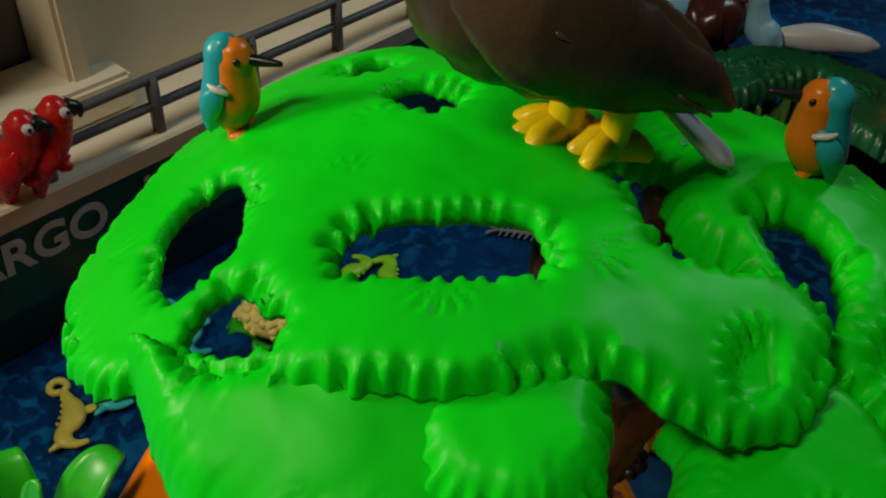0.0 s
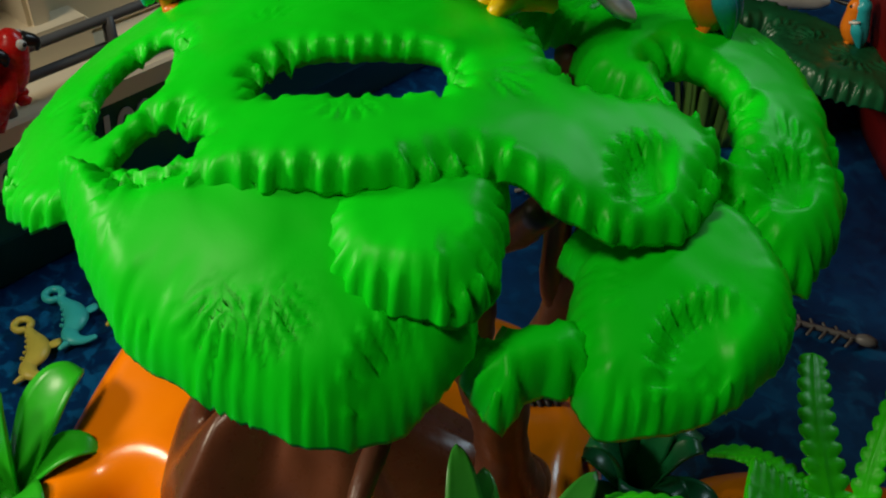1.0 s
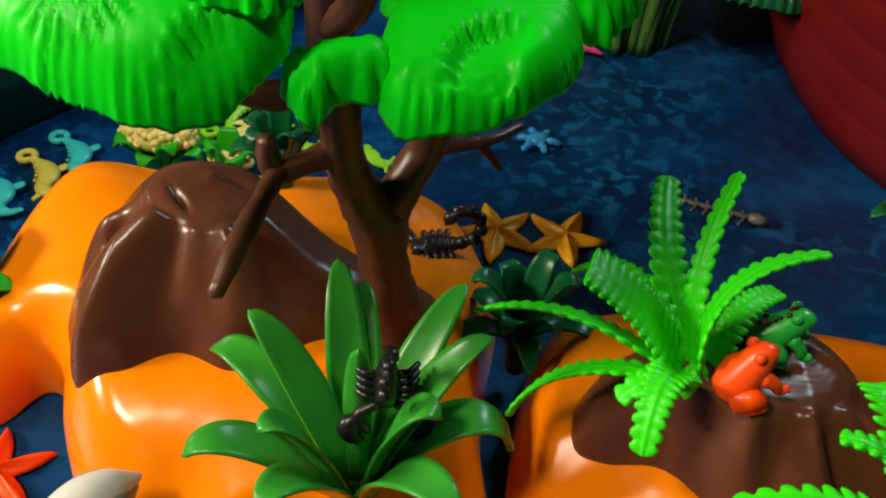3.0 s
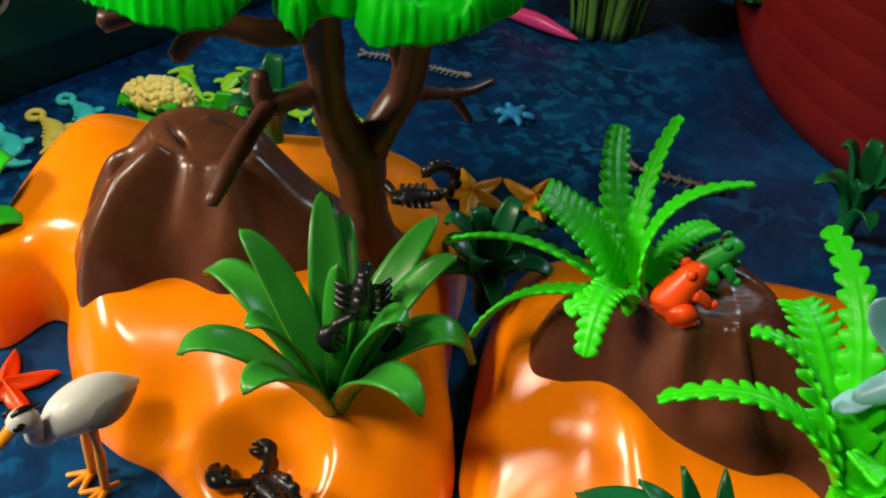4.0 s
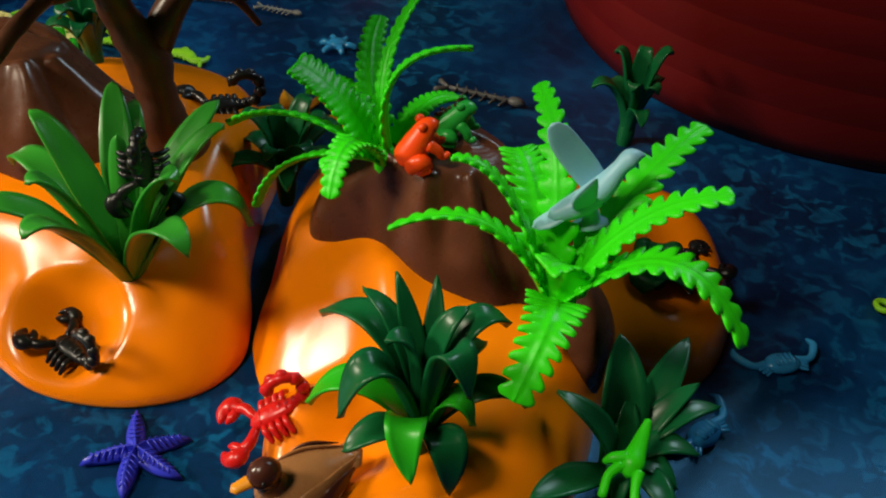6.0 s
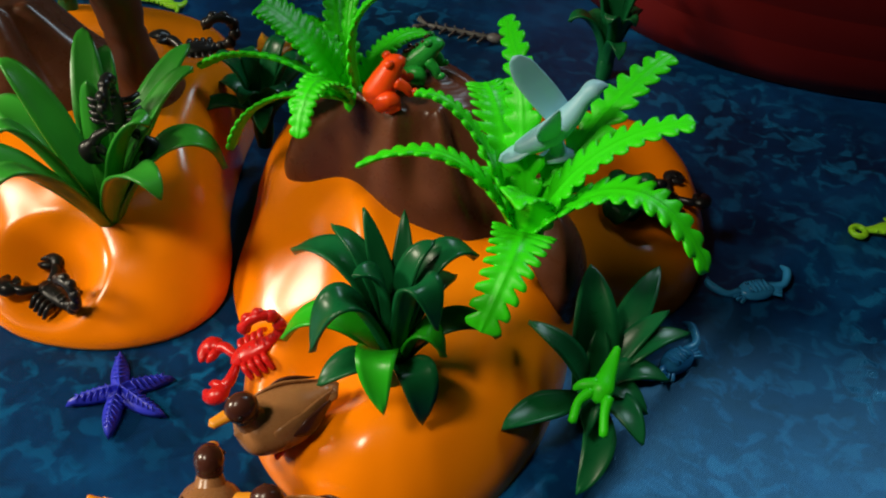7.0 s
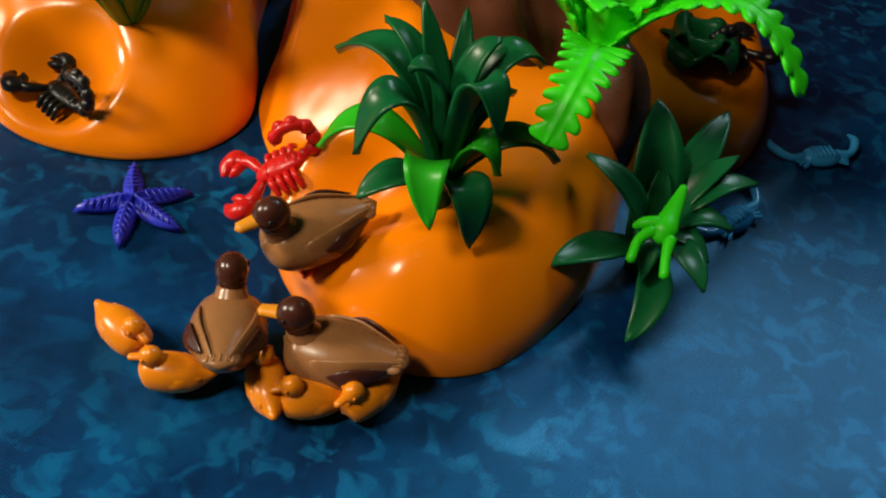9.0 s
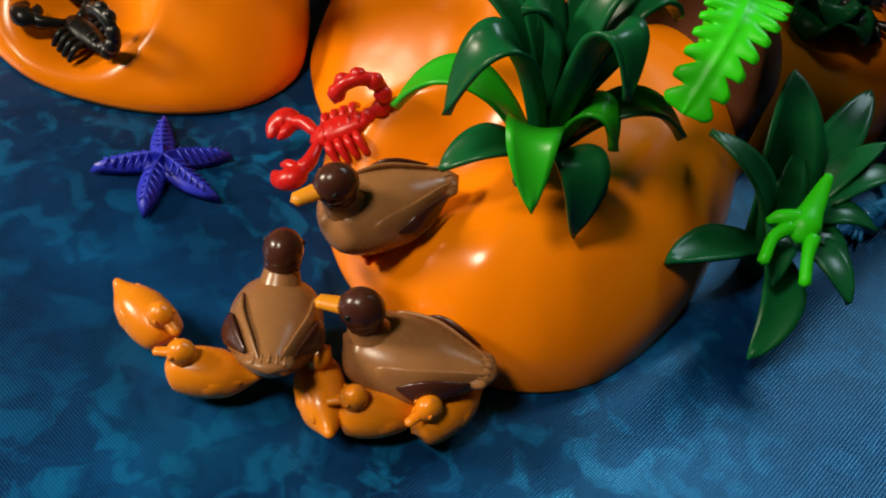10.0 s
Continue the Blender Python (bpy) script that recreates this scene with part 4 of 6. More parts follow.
plant("leafy_plant", dark_label + " against the shore", "toy plant", (0.2440, 0.0640, 0.0080), "dark", [
    ((0.2200, 0.0770, 0.0390), dict(D, via=(0.2330, 0.0680, 0.0330), width=0.0055)), ((0.2090, 0.0440, 0.0220), dict(D, via=(0.2233, 0.0530, 0.0195), width=0.0062)), ((0.2345, 0.0285, 0.0055), dict(D, via=(0.2435, 0.0440, 0.0140), width=0.0058)), ((0.2550, 0.0350, 0.0245), dict(D, via=(0.2510, 0.0460, 0.0270), width=0.0055)),
    ((0.2440, 0.0970, 0.0475), dict(D, via=(0.2445, 0.0815, 0.0370), width=0.0085, base_w=0.8)), ((0.2735, 0.1055, 0.0380), dict(D, via=(0.2613, 0.0870, 0.0330), width=0.0062)), ((0.2805, 0.0790, 0.0298), dict(D, via=(0.2650, 0.0740, 0.0315), width=0.0050)), ((0.2722, 0.0831, 0.0378), dict(D, via=(0.2574, 0.0742, 0.0300), width=0.0045)),
    ((0.2600, 0.0500, 0.0210), dict(D, via=(0.2520, 0.0570, 0.0250))), ((0.2700, 0.0620, 0.0240), dict(D, via=(0.2570, 0.0640, 0.0270))), ((0.2380, 0.0420, 0.0200), dict(D, via=(0.2400, 0.0530, 0.0260), width=0.0048)), ((0.2470, 0.0800, 0.0350), dict(D, via=(0.2460, 0.0720, 0.0280), width=0.0045)),
], group="dark plants")


def rosette(base, radius, rise, count, seed, mat, label, width=0.005, arch=0.010, group="dark plants", name="leafy_plant"):
    rnd = random.Random(seed)
    rows = []
    for k in range(count):
        a = 2 * math.pi * (k + rnd.uniform(-0.25, 0.25)) / count
        r = radius * rnd.uniform(0.75, 1.05) * (1 if k % 2 else 0.62)
        rows.append(((base[0] + r * math.cos(a), base[1] + r * math.sin(a), base[2] + rise * rnd.uniform(0.6, 1.0) * (0.7 if k % 2 else 1.15)), dict(D, width=width, arch=arch)))
    return plant(name, label, "toy plant", base, mat, rows, group)


rosette((0.1165, 0.215, height_at(LOOP_A, sand_a, 0.100, 0.215) * 0.4 + 0.004), 0.030, 0.034, 12, 5, "dark", dark_label + " between the two islands")
rosette((0.018, 0.285, height_at(LOOP_A, sand_a, 0.018, 0.285)), 0.026, 0.034, 9, 8, "dark", dark_label + " behind the brown rock")
rosette((0.292, 0.292, 0.004), 0.024, 0.045, 9, 11, "dark", dark_label + " near the red hull")
rosette((0.272, 0.150, 0.020), 0.016, 0.014, 8, 13, "dark", dark_label + " low on the sand", width=0.0080)
plant("leafy_plant", "bright lime-green plastic plant with broad leaves", "toy plant", (-0.104, 0.2080, 0.006), "lime", [
    ((-0.0700, 0.2160, 0.034), dict(A, arch=0.012, width=0.0075)), ((-0.080, 0.238, 0.050), dict(A, arch=0.010, width=0.0104)), ((-0.118, 0.235, 0.050), A), ((-0.130, 0.20, 0.040), A), ((-0.108, 0.178, 0.040), A), ((-0.082, 0.190, 0.030), A), ((-0.098, 0.217, 0.062), U),
], group="lime plants")


# ---------------------------------------------------------------- water birds
def duck_pieces():
    body = tube([(0.0165, 0, 0.0135, 0.0012), (0.0135, 0, 0.0128, 0.0075), (0.008, 0, 0.0118, 0.0098), (0.000, 0, 0.0118, 0.0104), (-0.008, 0, 0.0128, 0.0090), (-0.014, 0, 0.0142, 0.0062), (-0.0185, 0, 0.0155, 0.0036), (-0.0205, 0, 0.0160, 0.0016)], 22, 5, flat=0.86)
    body = (body[0] * np.array([1, 1.14, 1]), body[1])
    tail = tube([(-0.011, 0, 0.0158, 0.0050), (-0.017, 0, 0.0162, 0.0058), (-0.0196, 0, 0.0166, 0.0054), (-0.0208, 0, 0.0167, 0.0038)], 16, 5, flat=0.30)
    neck = tube([(0.0095, 0, 0.016, 0.0062), (0.0120, 0, 0.0205, 0.0046), (0.0126, 0, 0.0235, 0.0042)], 14, 4)
    skull = ball((0.0133, 0, 0.0262), (0.0060, 0.0052, 0.0056), 16)
    bill = tube([(0.0170, 0, 0.0255, 0.0027), (0.0205, 0, 0.0248, 0.0024), (0.0240, 0, 0.0242, 0.0021)], 10, 4, flat=0.62)
    eyes = [ball((0.0155, s * 0.0046, 0.0272), (0.0009, 0.0007, 0.0009), 8) for s in (-1, 1)]
    wings = []
    for s in (-1, 1):
        wings.append((tube([(0.0085, s * 0.0092, 0.0134, 0.0008), (0.0040, s * 0.0101, 0.0142, 0.0046), (-0.005, s * 0.0094, 0.0154, 0.0054), (-0.013, s * 0.0060, 0.0168, 0.0034), (-0.0195, s * 0.0026, 0.0176, 0.0008)], 12, 5, flat=0.20, up=(0, s, 0.35)), "duck"))
        wings.append((tube([(0.0000, s * 0.0114, 0.0150, 0.0005), (-0.005, s * 0.0113, 0.0158, 0.0032), (-0.010, s * 0.0096, 0.0168, 0.0030), (-0.0165, s * 0.0060, 0.0176, 0.0005)], 10, 5, flat=0.25, up=(0, s, 0.35)), "duck_dark"))
    grooves = [(tube([(-0.012, (k - 2) * 0.0016, 0.0182, 0.0004), (-0.0204, (k - 2) * 0.0018, 0.0181 - 0.0003 * abs(k - 2), 0.0004)], 6, 3), "duck") for k in range(5)]
    feet = [joined(tube([(0.001, s * 0.0045, 0.004, 0.0013), (0.001, s * 0.0048, 0.0012, 0.0012)], 8, 3), *[tube([(0.000, s * 0.0048, 0.0011, 0.0011), (0.0058, s * 0.0048 + o, 0.0009, 0.0010)], 7, 3) for o in (-0.0026, 0, 0.0026)], ball((0.003, s * 0.0048, 0.0009), (0.0036, 0.0024, 0.0007), 10)) for s in (-1, 1)]
    cap = tube([(0.0122, 0, 0.0218, 0.0046), (0.0128, 0, 0.0245, 0.0048)], 14, 3)
    return [(body, "duck", "body"), (tail, "duck", "tail"), *[(g, m, "tail") for g, m in grooves], (neck, "duck", "body"), (skull, "duck_dark", "head"), (cap, "duck_dark", "head"), (bill, "beak", "bill"), *[(e, "black", f"eye:{k}") for k, e in enumerate(eyes)],
            *[(w, m, f"wing:{k // 2}") for k, (w, m) in enumerate(wings)], *[(f, "scarlet", f"foot:{k}") for k, f in enumerate(feet)]]


def duckling_pieces():
    body = tube([(0.0085, 0, 0.0048, 0.0008), (0.0070, 0, 0.0052, 0.0042), (0.002, 0, 0.0052, 0.0053), (-0.004, 0, 0.0054, 0.0045), (-0.008, 0, 0.0062, 0.0020), (-0.0100, 0, 0.0070, 0.0008)], 14, 5, flat=0.95)
    neck = tube([(0.0042, 0, 0.0075, 0.0026), (0.0052, 0, 0.0098, 0.0023)], 10, 3)
    skull = ball((0.0056, 0, 0.0112), (0.0030, 0.0027, 0.0028), 12)
    bill = tube([(0.0078, 0, 0.0108, 0.0013), (0.0108, 0, 0.0103, 0.0010)], 8, 3, flat=0.6)
    wings = [tube([(0.004, s * 0.0040, 0.0056, 0.0006), (-0.001, s * 0.0044, 0.0062, 0.0019), (-0.0065, s * 0.0026, 0.0070, 0.0006)], 8, 4, flat=0.4, up=(0, s, 0.3)) for s in (-1, 1)]
    eyes = [ball((0.0070, s * 0.0022, 0.0119), (0.0006, 0.0004, 0.0006), 8) for s in (-1, 1)]
    return [(x, "duckling", key) for x, key in ((body, "body"), (neck, "body"), (skull, "head"), (bill, "bill"), (wings[0], "wing:0"), (wings[1], "wing:1"), (eyes[0], "eye:0"), (eyes[1], "eye:1"))]


def tail_to_beak(a, b):
    return math.degrees(math.atan2(b[1] - a[1], b[0] - a[0]))


DUCK = duck_pieces()
figurine("toy_duck", "brown plastic duck with dark head standing on the orange shore", "toy duck", DUCK, (0.1350, 0.0475, 0.0135), 209, group="brown ducks", size=0.95)
figurine("toy_duck", "brown plastic duck with dark head beside the ducklings", "toy duck", DUCK, (0.1455, 0.0130, 0.0006), 167, group="brown ducks", size=0.95)
figurine("toy_duck", "brown plastic duck facing away from the ducklings", "toy duck", DUCK, (0.1140, 0.0135, 0.0026), 92, (0, 16), group="brown ducks", size=0.95)
KID = duckling_pieces()
for x, y, a, lab in ((0.0825, 0.0210, -42, "amber plastic duckling apart from the others"), (0.1005, 0.0068, 178, "amber plastic duckling behind a brown duck"), (0.1265, 0.0035, 105, "amber plastic duckling between two brown ducks"), (0.1400, 0.0010, 190, "amber plastic duckling in front of a brown duck"), (0.1555, 0.0035, 222, "amber plastic duckling under a brown duck's tail")):
    figurine("toy_duckling", lab, "toy duckling", KID, (x, y, 0.0006), a, group="ducklings", size=1.16)


def star_shape(r, arm, height, turn, n=5, bend=0.10, seed=0, lean=(0, 0, 0, 0, 0)):
    """A five-armed starfish with rounded ridged arms."""
    rnd = random.Random(seed)
    verts, faces = [(0, 0, height)], []
    m = n * 14
    lens = [rnd.uniform(0.92, 1.06) for _ in range(n)]
    bends = [rnd.uniform(-bend, bend) for _ in range(n)]
    rings = [(0.10, 1.0), (0.25, 0.97), (0.42, 0.86), (0.6, 0.74), (0.78, 0.60), (0.92, 0.40), (1.0, 0.0)]
    for q, hz in rings:
        for k in range(m):
            a = 2 * math.pi * k / m
            which = int(round(a / (2 * math.pi / n))) % n
            da = (a - which * 2 * math.pi / n + math.pi) % (2 * math.pi) - math.pi
            c = abs(da) / (math.pi / n)
            edge = (1 - c) ** 1.55 * lens[which] + arm * (1 - (1 - c) ** 1.55)
            ridge = 0.55 + 0.45 * max(0, 1 - c * (1 + 3 * q)) + 0.06 * math.cos(da * 40) * q
            rr = r * q * edge
            aa = a + turn + bends[which] * q + lean[which] * (1 - c) * q
            verts.append((rr * math.cos(aa), rr * math.sin(aa), max(0.0, height * hz * ridge)))
    for k in range(m):
        faces.append((0, 1 + k, 1 + (k + 1) % m))
    for i in range(len(rings) - 1):
        for k in range(m):
            a, b = 1 + i * m + k, 1 + i * m + (k + 1) % m
            faces.append((a, a + m, b + m, b))
    faces.append(tuple(1 + (len(rings) - 1) * m + m - 1 - k for k in range(m)))
    return np.array(verts), faces


STAR_LEAN = (-0.26, -0.10, 0.30, 0.28, 0.10)
STAR = [(star_shape(0.0205, 0.30, 0.0056, 0.61, bend=0.0, seed=3, lean=STAR_LEAN), "star", "body")]
for k in range(5):
    a = 0.61 + k * 2 * math.pi / 5 + STAR_LEAN[k] * 0.8
    c, d = math.cos(a), math.sin(a)
    for q in range(6):
        r0 = 0.004 + 0.0021 * q
        for sd in (-1, 1):
            STAR.append((tube([(r0 * c, r0 * d, 0.0052 - 0.0003 * q, 0.00035), ((r0 + 0.0014) * c - sd * (0.0030 - 0.0003 * q) * d, (r0 + 0.0014) * d + sd * (0.0030 - 0.0003 * q) * c, 0.0036 - 0.0002 * q, 0.0003)], 5, 2), "star", f"ridge:{k},{q},{sd}"))
figurine("toy_starfish", "dark blue plastic starfish lying on the blue cloth", "toy starfish", STAR, (0.0748, 0.0765, 0.0005), 0, group="starfish")
figurine("toy_starfish", "amber plastic starfish lying behind the island", "toy starfish", [(star_shape(0.0215, 0.42, 0.0048, 0.6, seed=5), "starfish")], (0.1116, 0.3045, 0.0005), 5, group="starfish")
figurine("toy_starfish", "amber plastic starfish beside another one", "toy starfish", [(star_shape(0.0215, 0.42, 0.0048, 0.4, seed=6), "starfish")], (0.1425, 0.3030, 0.0005), 40, group="starfish")
figurine("toy_starfish", "bright red plastic starfish at the island's foot", "toy starfish", [(star_shape(0.0215, 0.30, 0.0055, 0.75, seed=7), "scarlet")], (-0.0640, 0.1600, 0.0005), -12, group="starfish")


# ---------------------------------------------------------------- scorpions
def scorpion_pieces(mat):
    out = [(tube([(0.0062, 0, 0.0030, 0.0022), (0.003, 0, 0.0033, 0.0036), (-0.001, 0, 0.0034, 0.0038), (-0.005, 0, 0.0034, 0.0031), (-0.008, 0, 0.0036, 0.0020)], 12, 5, flat=0.62), "body")]
    out += [(ball((0.003 - 0.0022 * k, 0, 0.0040), (0.0011, 0.0034 - 0.0003 * k, 0.0018), 10), "body") for k in range(5)]
    turns = [(-0.0085, 0.0036), (-0.0120, 0.0056), (-0.0140, 0.0092), (-0.0136, 0.0130), (-0.0106, 0.0154), (-0.0070, 0.0154), (-0.0045, 0.0136)]
    out += [(ball((x, 0.001 * math.sin(k), z), (0.0023, 0.0021, 0.0023), 10), f"tail_segment:{k}") for k, (x, z) in enumerate(turns)]
    out.append((tube([(x, 0, z, 0.0017) for x, z in turns] + [(-0.0030, 0, 0.0112, 0.0004)], 8, 4), "tail"))
    for s in (-1, 1):
        out.append((tube([(0.0055, s * 0.0022, 0.0030, 0.0013), (0.0080, s * 0.0066, 0.0034, 0.0018), (0.0102, s * 0.0078, 0.0034, 0.0019)], 8, 4), f"claw:{s}"))
        out.append((tube([(0.0096, s * 0.0076, 0.0034, 0.0018), (0.0122, s * 0.0098, 0.0036, 0.0033), (0.0154, s * 0.0090, 0.0036, 0.0026), (0.0170, s * 0.0060, 0.0036, 0.0009)], 9, 4, flat=0.8), f"claw:{s}"))
        out.append((tube([(0.0112, s * 0.0072, 0.0034, 0.0016), (0.0132, s * 0.0054, 0.0036, 0.0015), (0.0150, s * 0.0044, 0.0036, 0.0005)], 7, 4), f"claw:{s}"))
        for k in range(4):
            x = 0.003 - 0.0024 * k
            out.append((tube([(x, s * 0.0028, 0.0030, 0.0010), (x - 0.0005, s * 0.0056, 0.0036, 0.0011), (x - 0.0012, s * 0.0082, 0.0008, 0.0008)], 6, 4), f"leg:{s},{k}"))
    return [(o, mat, key) for o, key in out]


BUG = scorpion_pieces("black")
figurine("toy_scorpion", "black plastic scorpion in a hollow of the orange sand", "toy scorpion", BUG, (0.0435, 0.1165, height_at(LOOP_A, sand_a, 0.0435, 0.1165) + 0.0006), 138, (2, -4), group="black scorpions", size=1.10)
figurine("toy_scorpion", "black plastic scorpion clinging upright in the agave leaves", "toy scorpion", BUG, (0.0712, 0.1500, 0.0745), -84, (0, 78), group="black scorpions", size=1.12)
figurine("toy_scorpion", "black plastic scorpion on the sand behind the tree", "toy scorpion", BUG, (0.0830, 0.2560, height_at(LOOP_A, sand_a, 0.083, 0.256)), 190, (0, 0), group="black scorpions", size=1.3)
figurine("toy_scorpion", "black plastic scorpion at the far end of the sand", "toy scorpion", BUG, (0.2890, 0.1560, height_at(LOOP_B, sand_b, 0.289, 0.156)), 30, (0, 0), group="black scorpions", size=1.0)
figurine("toy_scorpion", "bright red plastic scorpion half on the orange shore", "toy scorpion", scorpion_pieces("red"), (0.1235, 0.0815, height_at(LOOP_B, sand_b, 0.1235, 0.0815) * 0.85 + 0.0015), 192, (0, 28), size=1.16)


# ---------------------------------------------------------------- frogs
def frog_pieces(mat, spots=None):
    out = [(tube([(-0.0092, 0, 0.0050, 0.0022), (-0.0070, 0, 0.0062, 0.0060), (-0.0010, 0, 0.0086, 0.0068), (0.0045, 0, 0.0118, 0.0058), (0.0085, 0, 0.0138, 0.0048), (0.0120, 0, 0.0136, 0.0026)], 16, 5, flat=0.88), "body")]
    for s in (-1, 1):
        out.append((ball((0.0072, s * 0.0034, 0.0172), (0.0021, 0.0018, 0.0018), 10), "body"))
        out.append((tube([(-0.006, s * 0.0050, 0.0050, 0.0040), (-0.001, s * 0.0072, 0.0058, 0.0038), (0.0005, s * 0.0076, 0.0032, 0.0026), (-0.004, s * 0.0080, 0.0016, 0.0016), (0.001, s * 0.0088, 0.0012, 0.0014)], 10, 4), f"hind_leg:{s}"))
        out.append((tube([(0.0050, s * 0.0040, 0.0090, 0.0028), (0.0070, s * 0.0050, 0.0050, 0.0022), (0.0072, s * 0.0052, 0.0018, 0.0018), (0.0100, s * 0.0056, 0.0012, 0.0015)], 9, 4), f"front_leg:{s}"))
    pieces = [(o, mat, key) for o, key in out]
    if spots:
        rnd = random.Random(4)
        for _ in range(9):
            u = rnd.random()
            pieces.append((ball((-0.006 + 0.014 * u, rnd.uniform(-0.0025, 0.0025), 0.0136 + 0.0048 * u), (0.0012, 0.0009, 0.0010), 8), spots, "body"))
    return pieces


figurine("toy_frog", "orange-red plastic frog sitting on the brown rock's top", "toy frog", frog_pieces("scarlet"), (0.1735, 0.1440, 0.0860), 8, (0, -34), group="frogs", size=0.88)
figurine("toy_frog", "green plastic frog with dark red spots on the rock", "toy frog", frog_pieces("frog", "duck_dark"), (0.1850, 0.1605, 0.0850), -12, (0, -20), group="frogs", size=0.84)
figurine("toy_tree_frog", "lime-green plastic tree frog lying on dark leaves", "toy frog", [(o, "fern") for o in (
    tube([(-0.003, 0, 0.004, 0.0022), (0.001, 0, 0.0048, 0.0042), (0.006, 0, 0.0052, 0.0032), (0.012, 0, 0.0062, 0.0022), (0.0165, 0, 0.0078, 0.0012)], 12, 5, flat=0.7),
    tube([(-0.001, 0.003, 0.0045, 0.0022), (-0.006, 0.0055, 0.0042, 0.0016), (-0.013, 0.0050, 0.0030, 0.0016)], 9, 4),
    tube([(-0.001, -0.003, 0.0045, 0.0022), (-0.007, -0.0040, 0.0042, 0.0016), (-0.0135, -0.0062, 0.0030, 0.0016)], 9, 4),
    tube([(0.002, 0.002, 0.0050, 0.0026), (0.000, 0.0062, 0.0050, 0.0020), (-0.002, 0.0085, 0.0040, 0.0010)], 9, 4))], (0.2420, 0.0505, 0.0300), 62, (0, -14), group="frogs")


# ---------------------------------------------------------------- birds
DOVE = [
    (tube([(-0.0125, 0, 0.0085, 0.0026), (-0.007, 0, 0.0095, 0.0042), (0.000, 0, 0.0120, 0.0048), (0.006, 0, 0.0165, 0.0042), (0.0105, 0, 0.0215, 0.0030), (0.0140, 0, 0.0245, 0.0034), (0.0165, 0, 0.0250, 0.0022), (0.0190, 0, 0.0244, 0.0005)], 14, 5, flat=0.9), "body"),
    (tube([(-0.009, 0, 0.0084, 0.0036), (-0.0140, 0, 0.0068, 0.0040), (-0.0180, 0, 0.0058, 0.0026)], 12, 4, flat=0.28), "tail"),
    (tube([(0.0035, 0.0036, 0.0150, 0.0046), (-0.0005, 0.0050, 0.0225, 0.0050), (-0.0045, 0.0060, 0.0300, 0.0048), (-0.0070, 0.0064, 0.0355, 0.0040), (-0.0088, 0.0066, 0.0390, 0.0022)], 14, 5, flat=0.20, up=(0, 1, 0)), "wing:0"),
    (tube([(-0.0025, -0.0036, 0.0130, 0.0040), (-0.0030, -0.0060, 0.0185, 0.0044), (-0.0015, -0.0075, 0.0230, 0.0028), (0.0000, -0.0080, 0.0262, 0.0008)], 12, 5, flat=0.24, up=(0, 1, 0)), "wing:1"),
    (tube([(0.000, 0, 0.0090, 0.0030), (0.0010, 0, 0.0040, 0.0028), (0.001, 0, 0.0014, 0.0036)], 10, 4), "foot"),
    (tube([(-0.0055, 0, 0.0012, 0.0024), (0.001, 0, 0.0014, 0.0042), (0.0085, 0, 0.0012, 0.0026)], 12, 4, flat=0.4), "foot")]
figurine("toy_dove", "pale blue plastic dove with raised wings on the fern", "toy bird", [(o, "sky", key) for o, key in DOVE], (0.2265, 0.1060, 0.0890), 10, (0, -12), size=1.0)


def kingfisher_pieces():
    body = tube([(-0.003, 0, 0.0030, 0.0026), (-0.0015, 0, 0.0060, 0.0046), (0.0005, 0, 0.0110, 0.0056), (0.001, 0, 0.0155, 0.0051), (0.001, 0, 0.0195, 0.0048), (0.0012, 0, 0.0225, 0.0047), (0.001, 0, 0.0255, 0.0034)], 18, 6)
    back = tube([(-0.0068, 0, 0.0010, 0.0010), (-0.0056, 0, 0.0060, 0.0036), (-0.0036, 0, 0.0110, 0.0049), (-0.0026, 0, 0.0160, 0.0047), (-0.0018, 0, 0.0205, 0.0046), (-0.0014, 0, 0.0240, 0.0045), (-0.0006, 0, 0.0268, 0.0026)], 18, 6)
    bill = tube([(0.0045, 0, 0.0222, 0.0016), (0.0085, 0, 0.0224, 0.0013), (0.0130, 0, 0.0226, 0.0007)], 8, 4)
    wings = [tube([(0.000, s * 0.0050, 0.0168, 0.0010), (-0.003, s * 0.0062, 0.0125, 0.0030), (-0.0055, s * 0.0042, 0.0060, 0.0020), (-0.0068, s * 0.0022, 0.0012, 0.0008)], 10, 4, flat=0.4, up=(0, s, 0)) for s in (-1, 1)]
    flash = [tube([(0.0015, s * 0.0060, 0.0158, 0.0007), (-0.0015, s * 0.0064, 0.0166, 0.0009), (-0.0035, s * 0.0058, 0.0172, 0.0004)], 6, 3) for s in (-1, 1)]
    eyes = [ball((0.0034, s * 0.0037, 0.0232), (0.0010, 0.0008, 0.0010), 8) for s in (-1, 1)]
    feet = [joined(ball((0.0015, s * 0.0026, 0.0016), (0.0034, 0.0023, 0.0017), 10), tube([(0.000, s * 0.0024, 0.0020, 0.0016), (-0.001, s * 0.0022, 0.0048, 0.0018)], 8, 3)) for s in (-1, 1)]
    return [(body, "kf", "body"), (back, "teal", "back"), (bill, "black", "bill"), *[(w, "teal", f"wing:{k}") for k, w in enumerate(wings)], *[(w, "white", f"wing:{k}") for k, w in enumerate(flash)], *[(e, "black", f"eye:{k}") for k, e in enumerate(eyes)], *[(f, "kf", f"foot:{k}") for k, f in enumerate(feet)]]


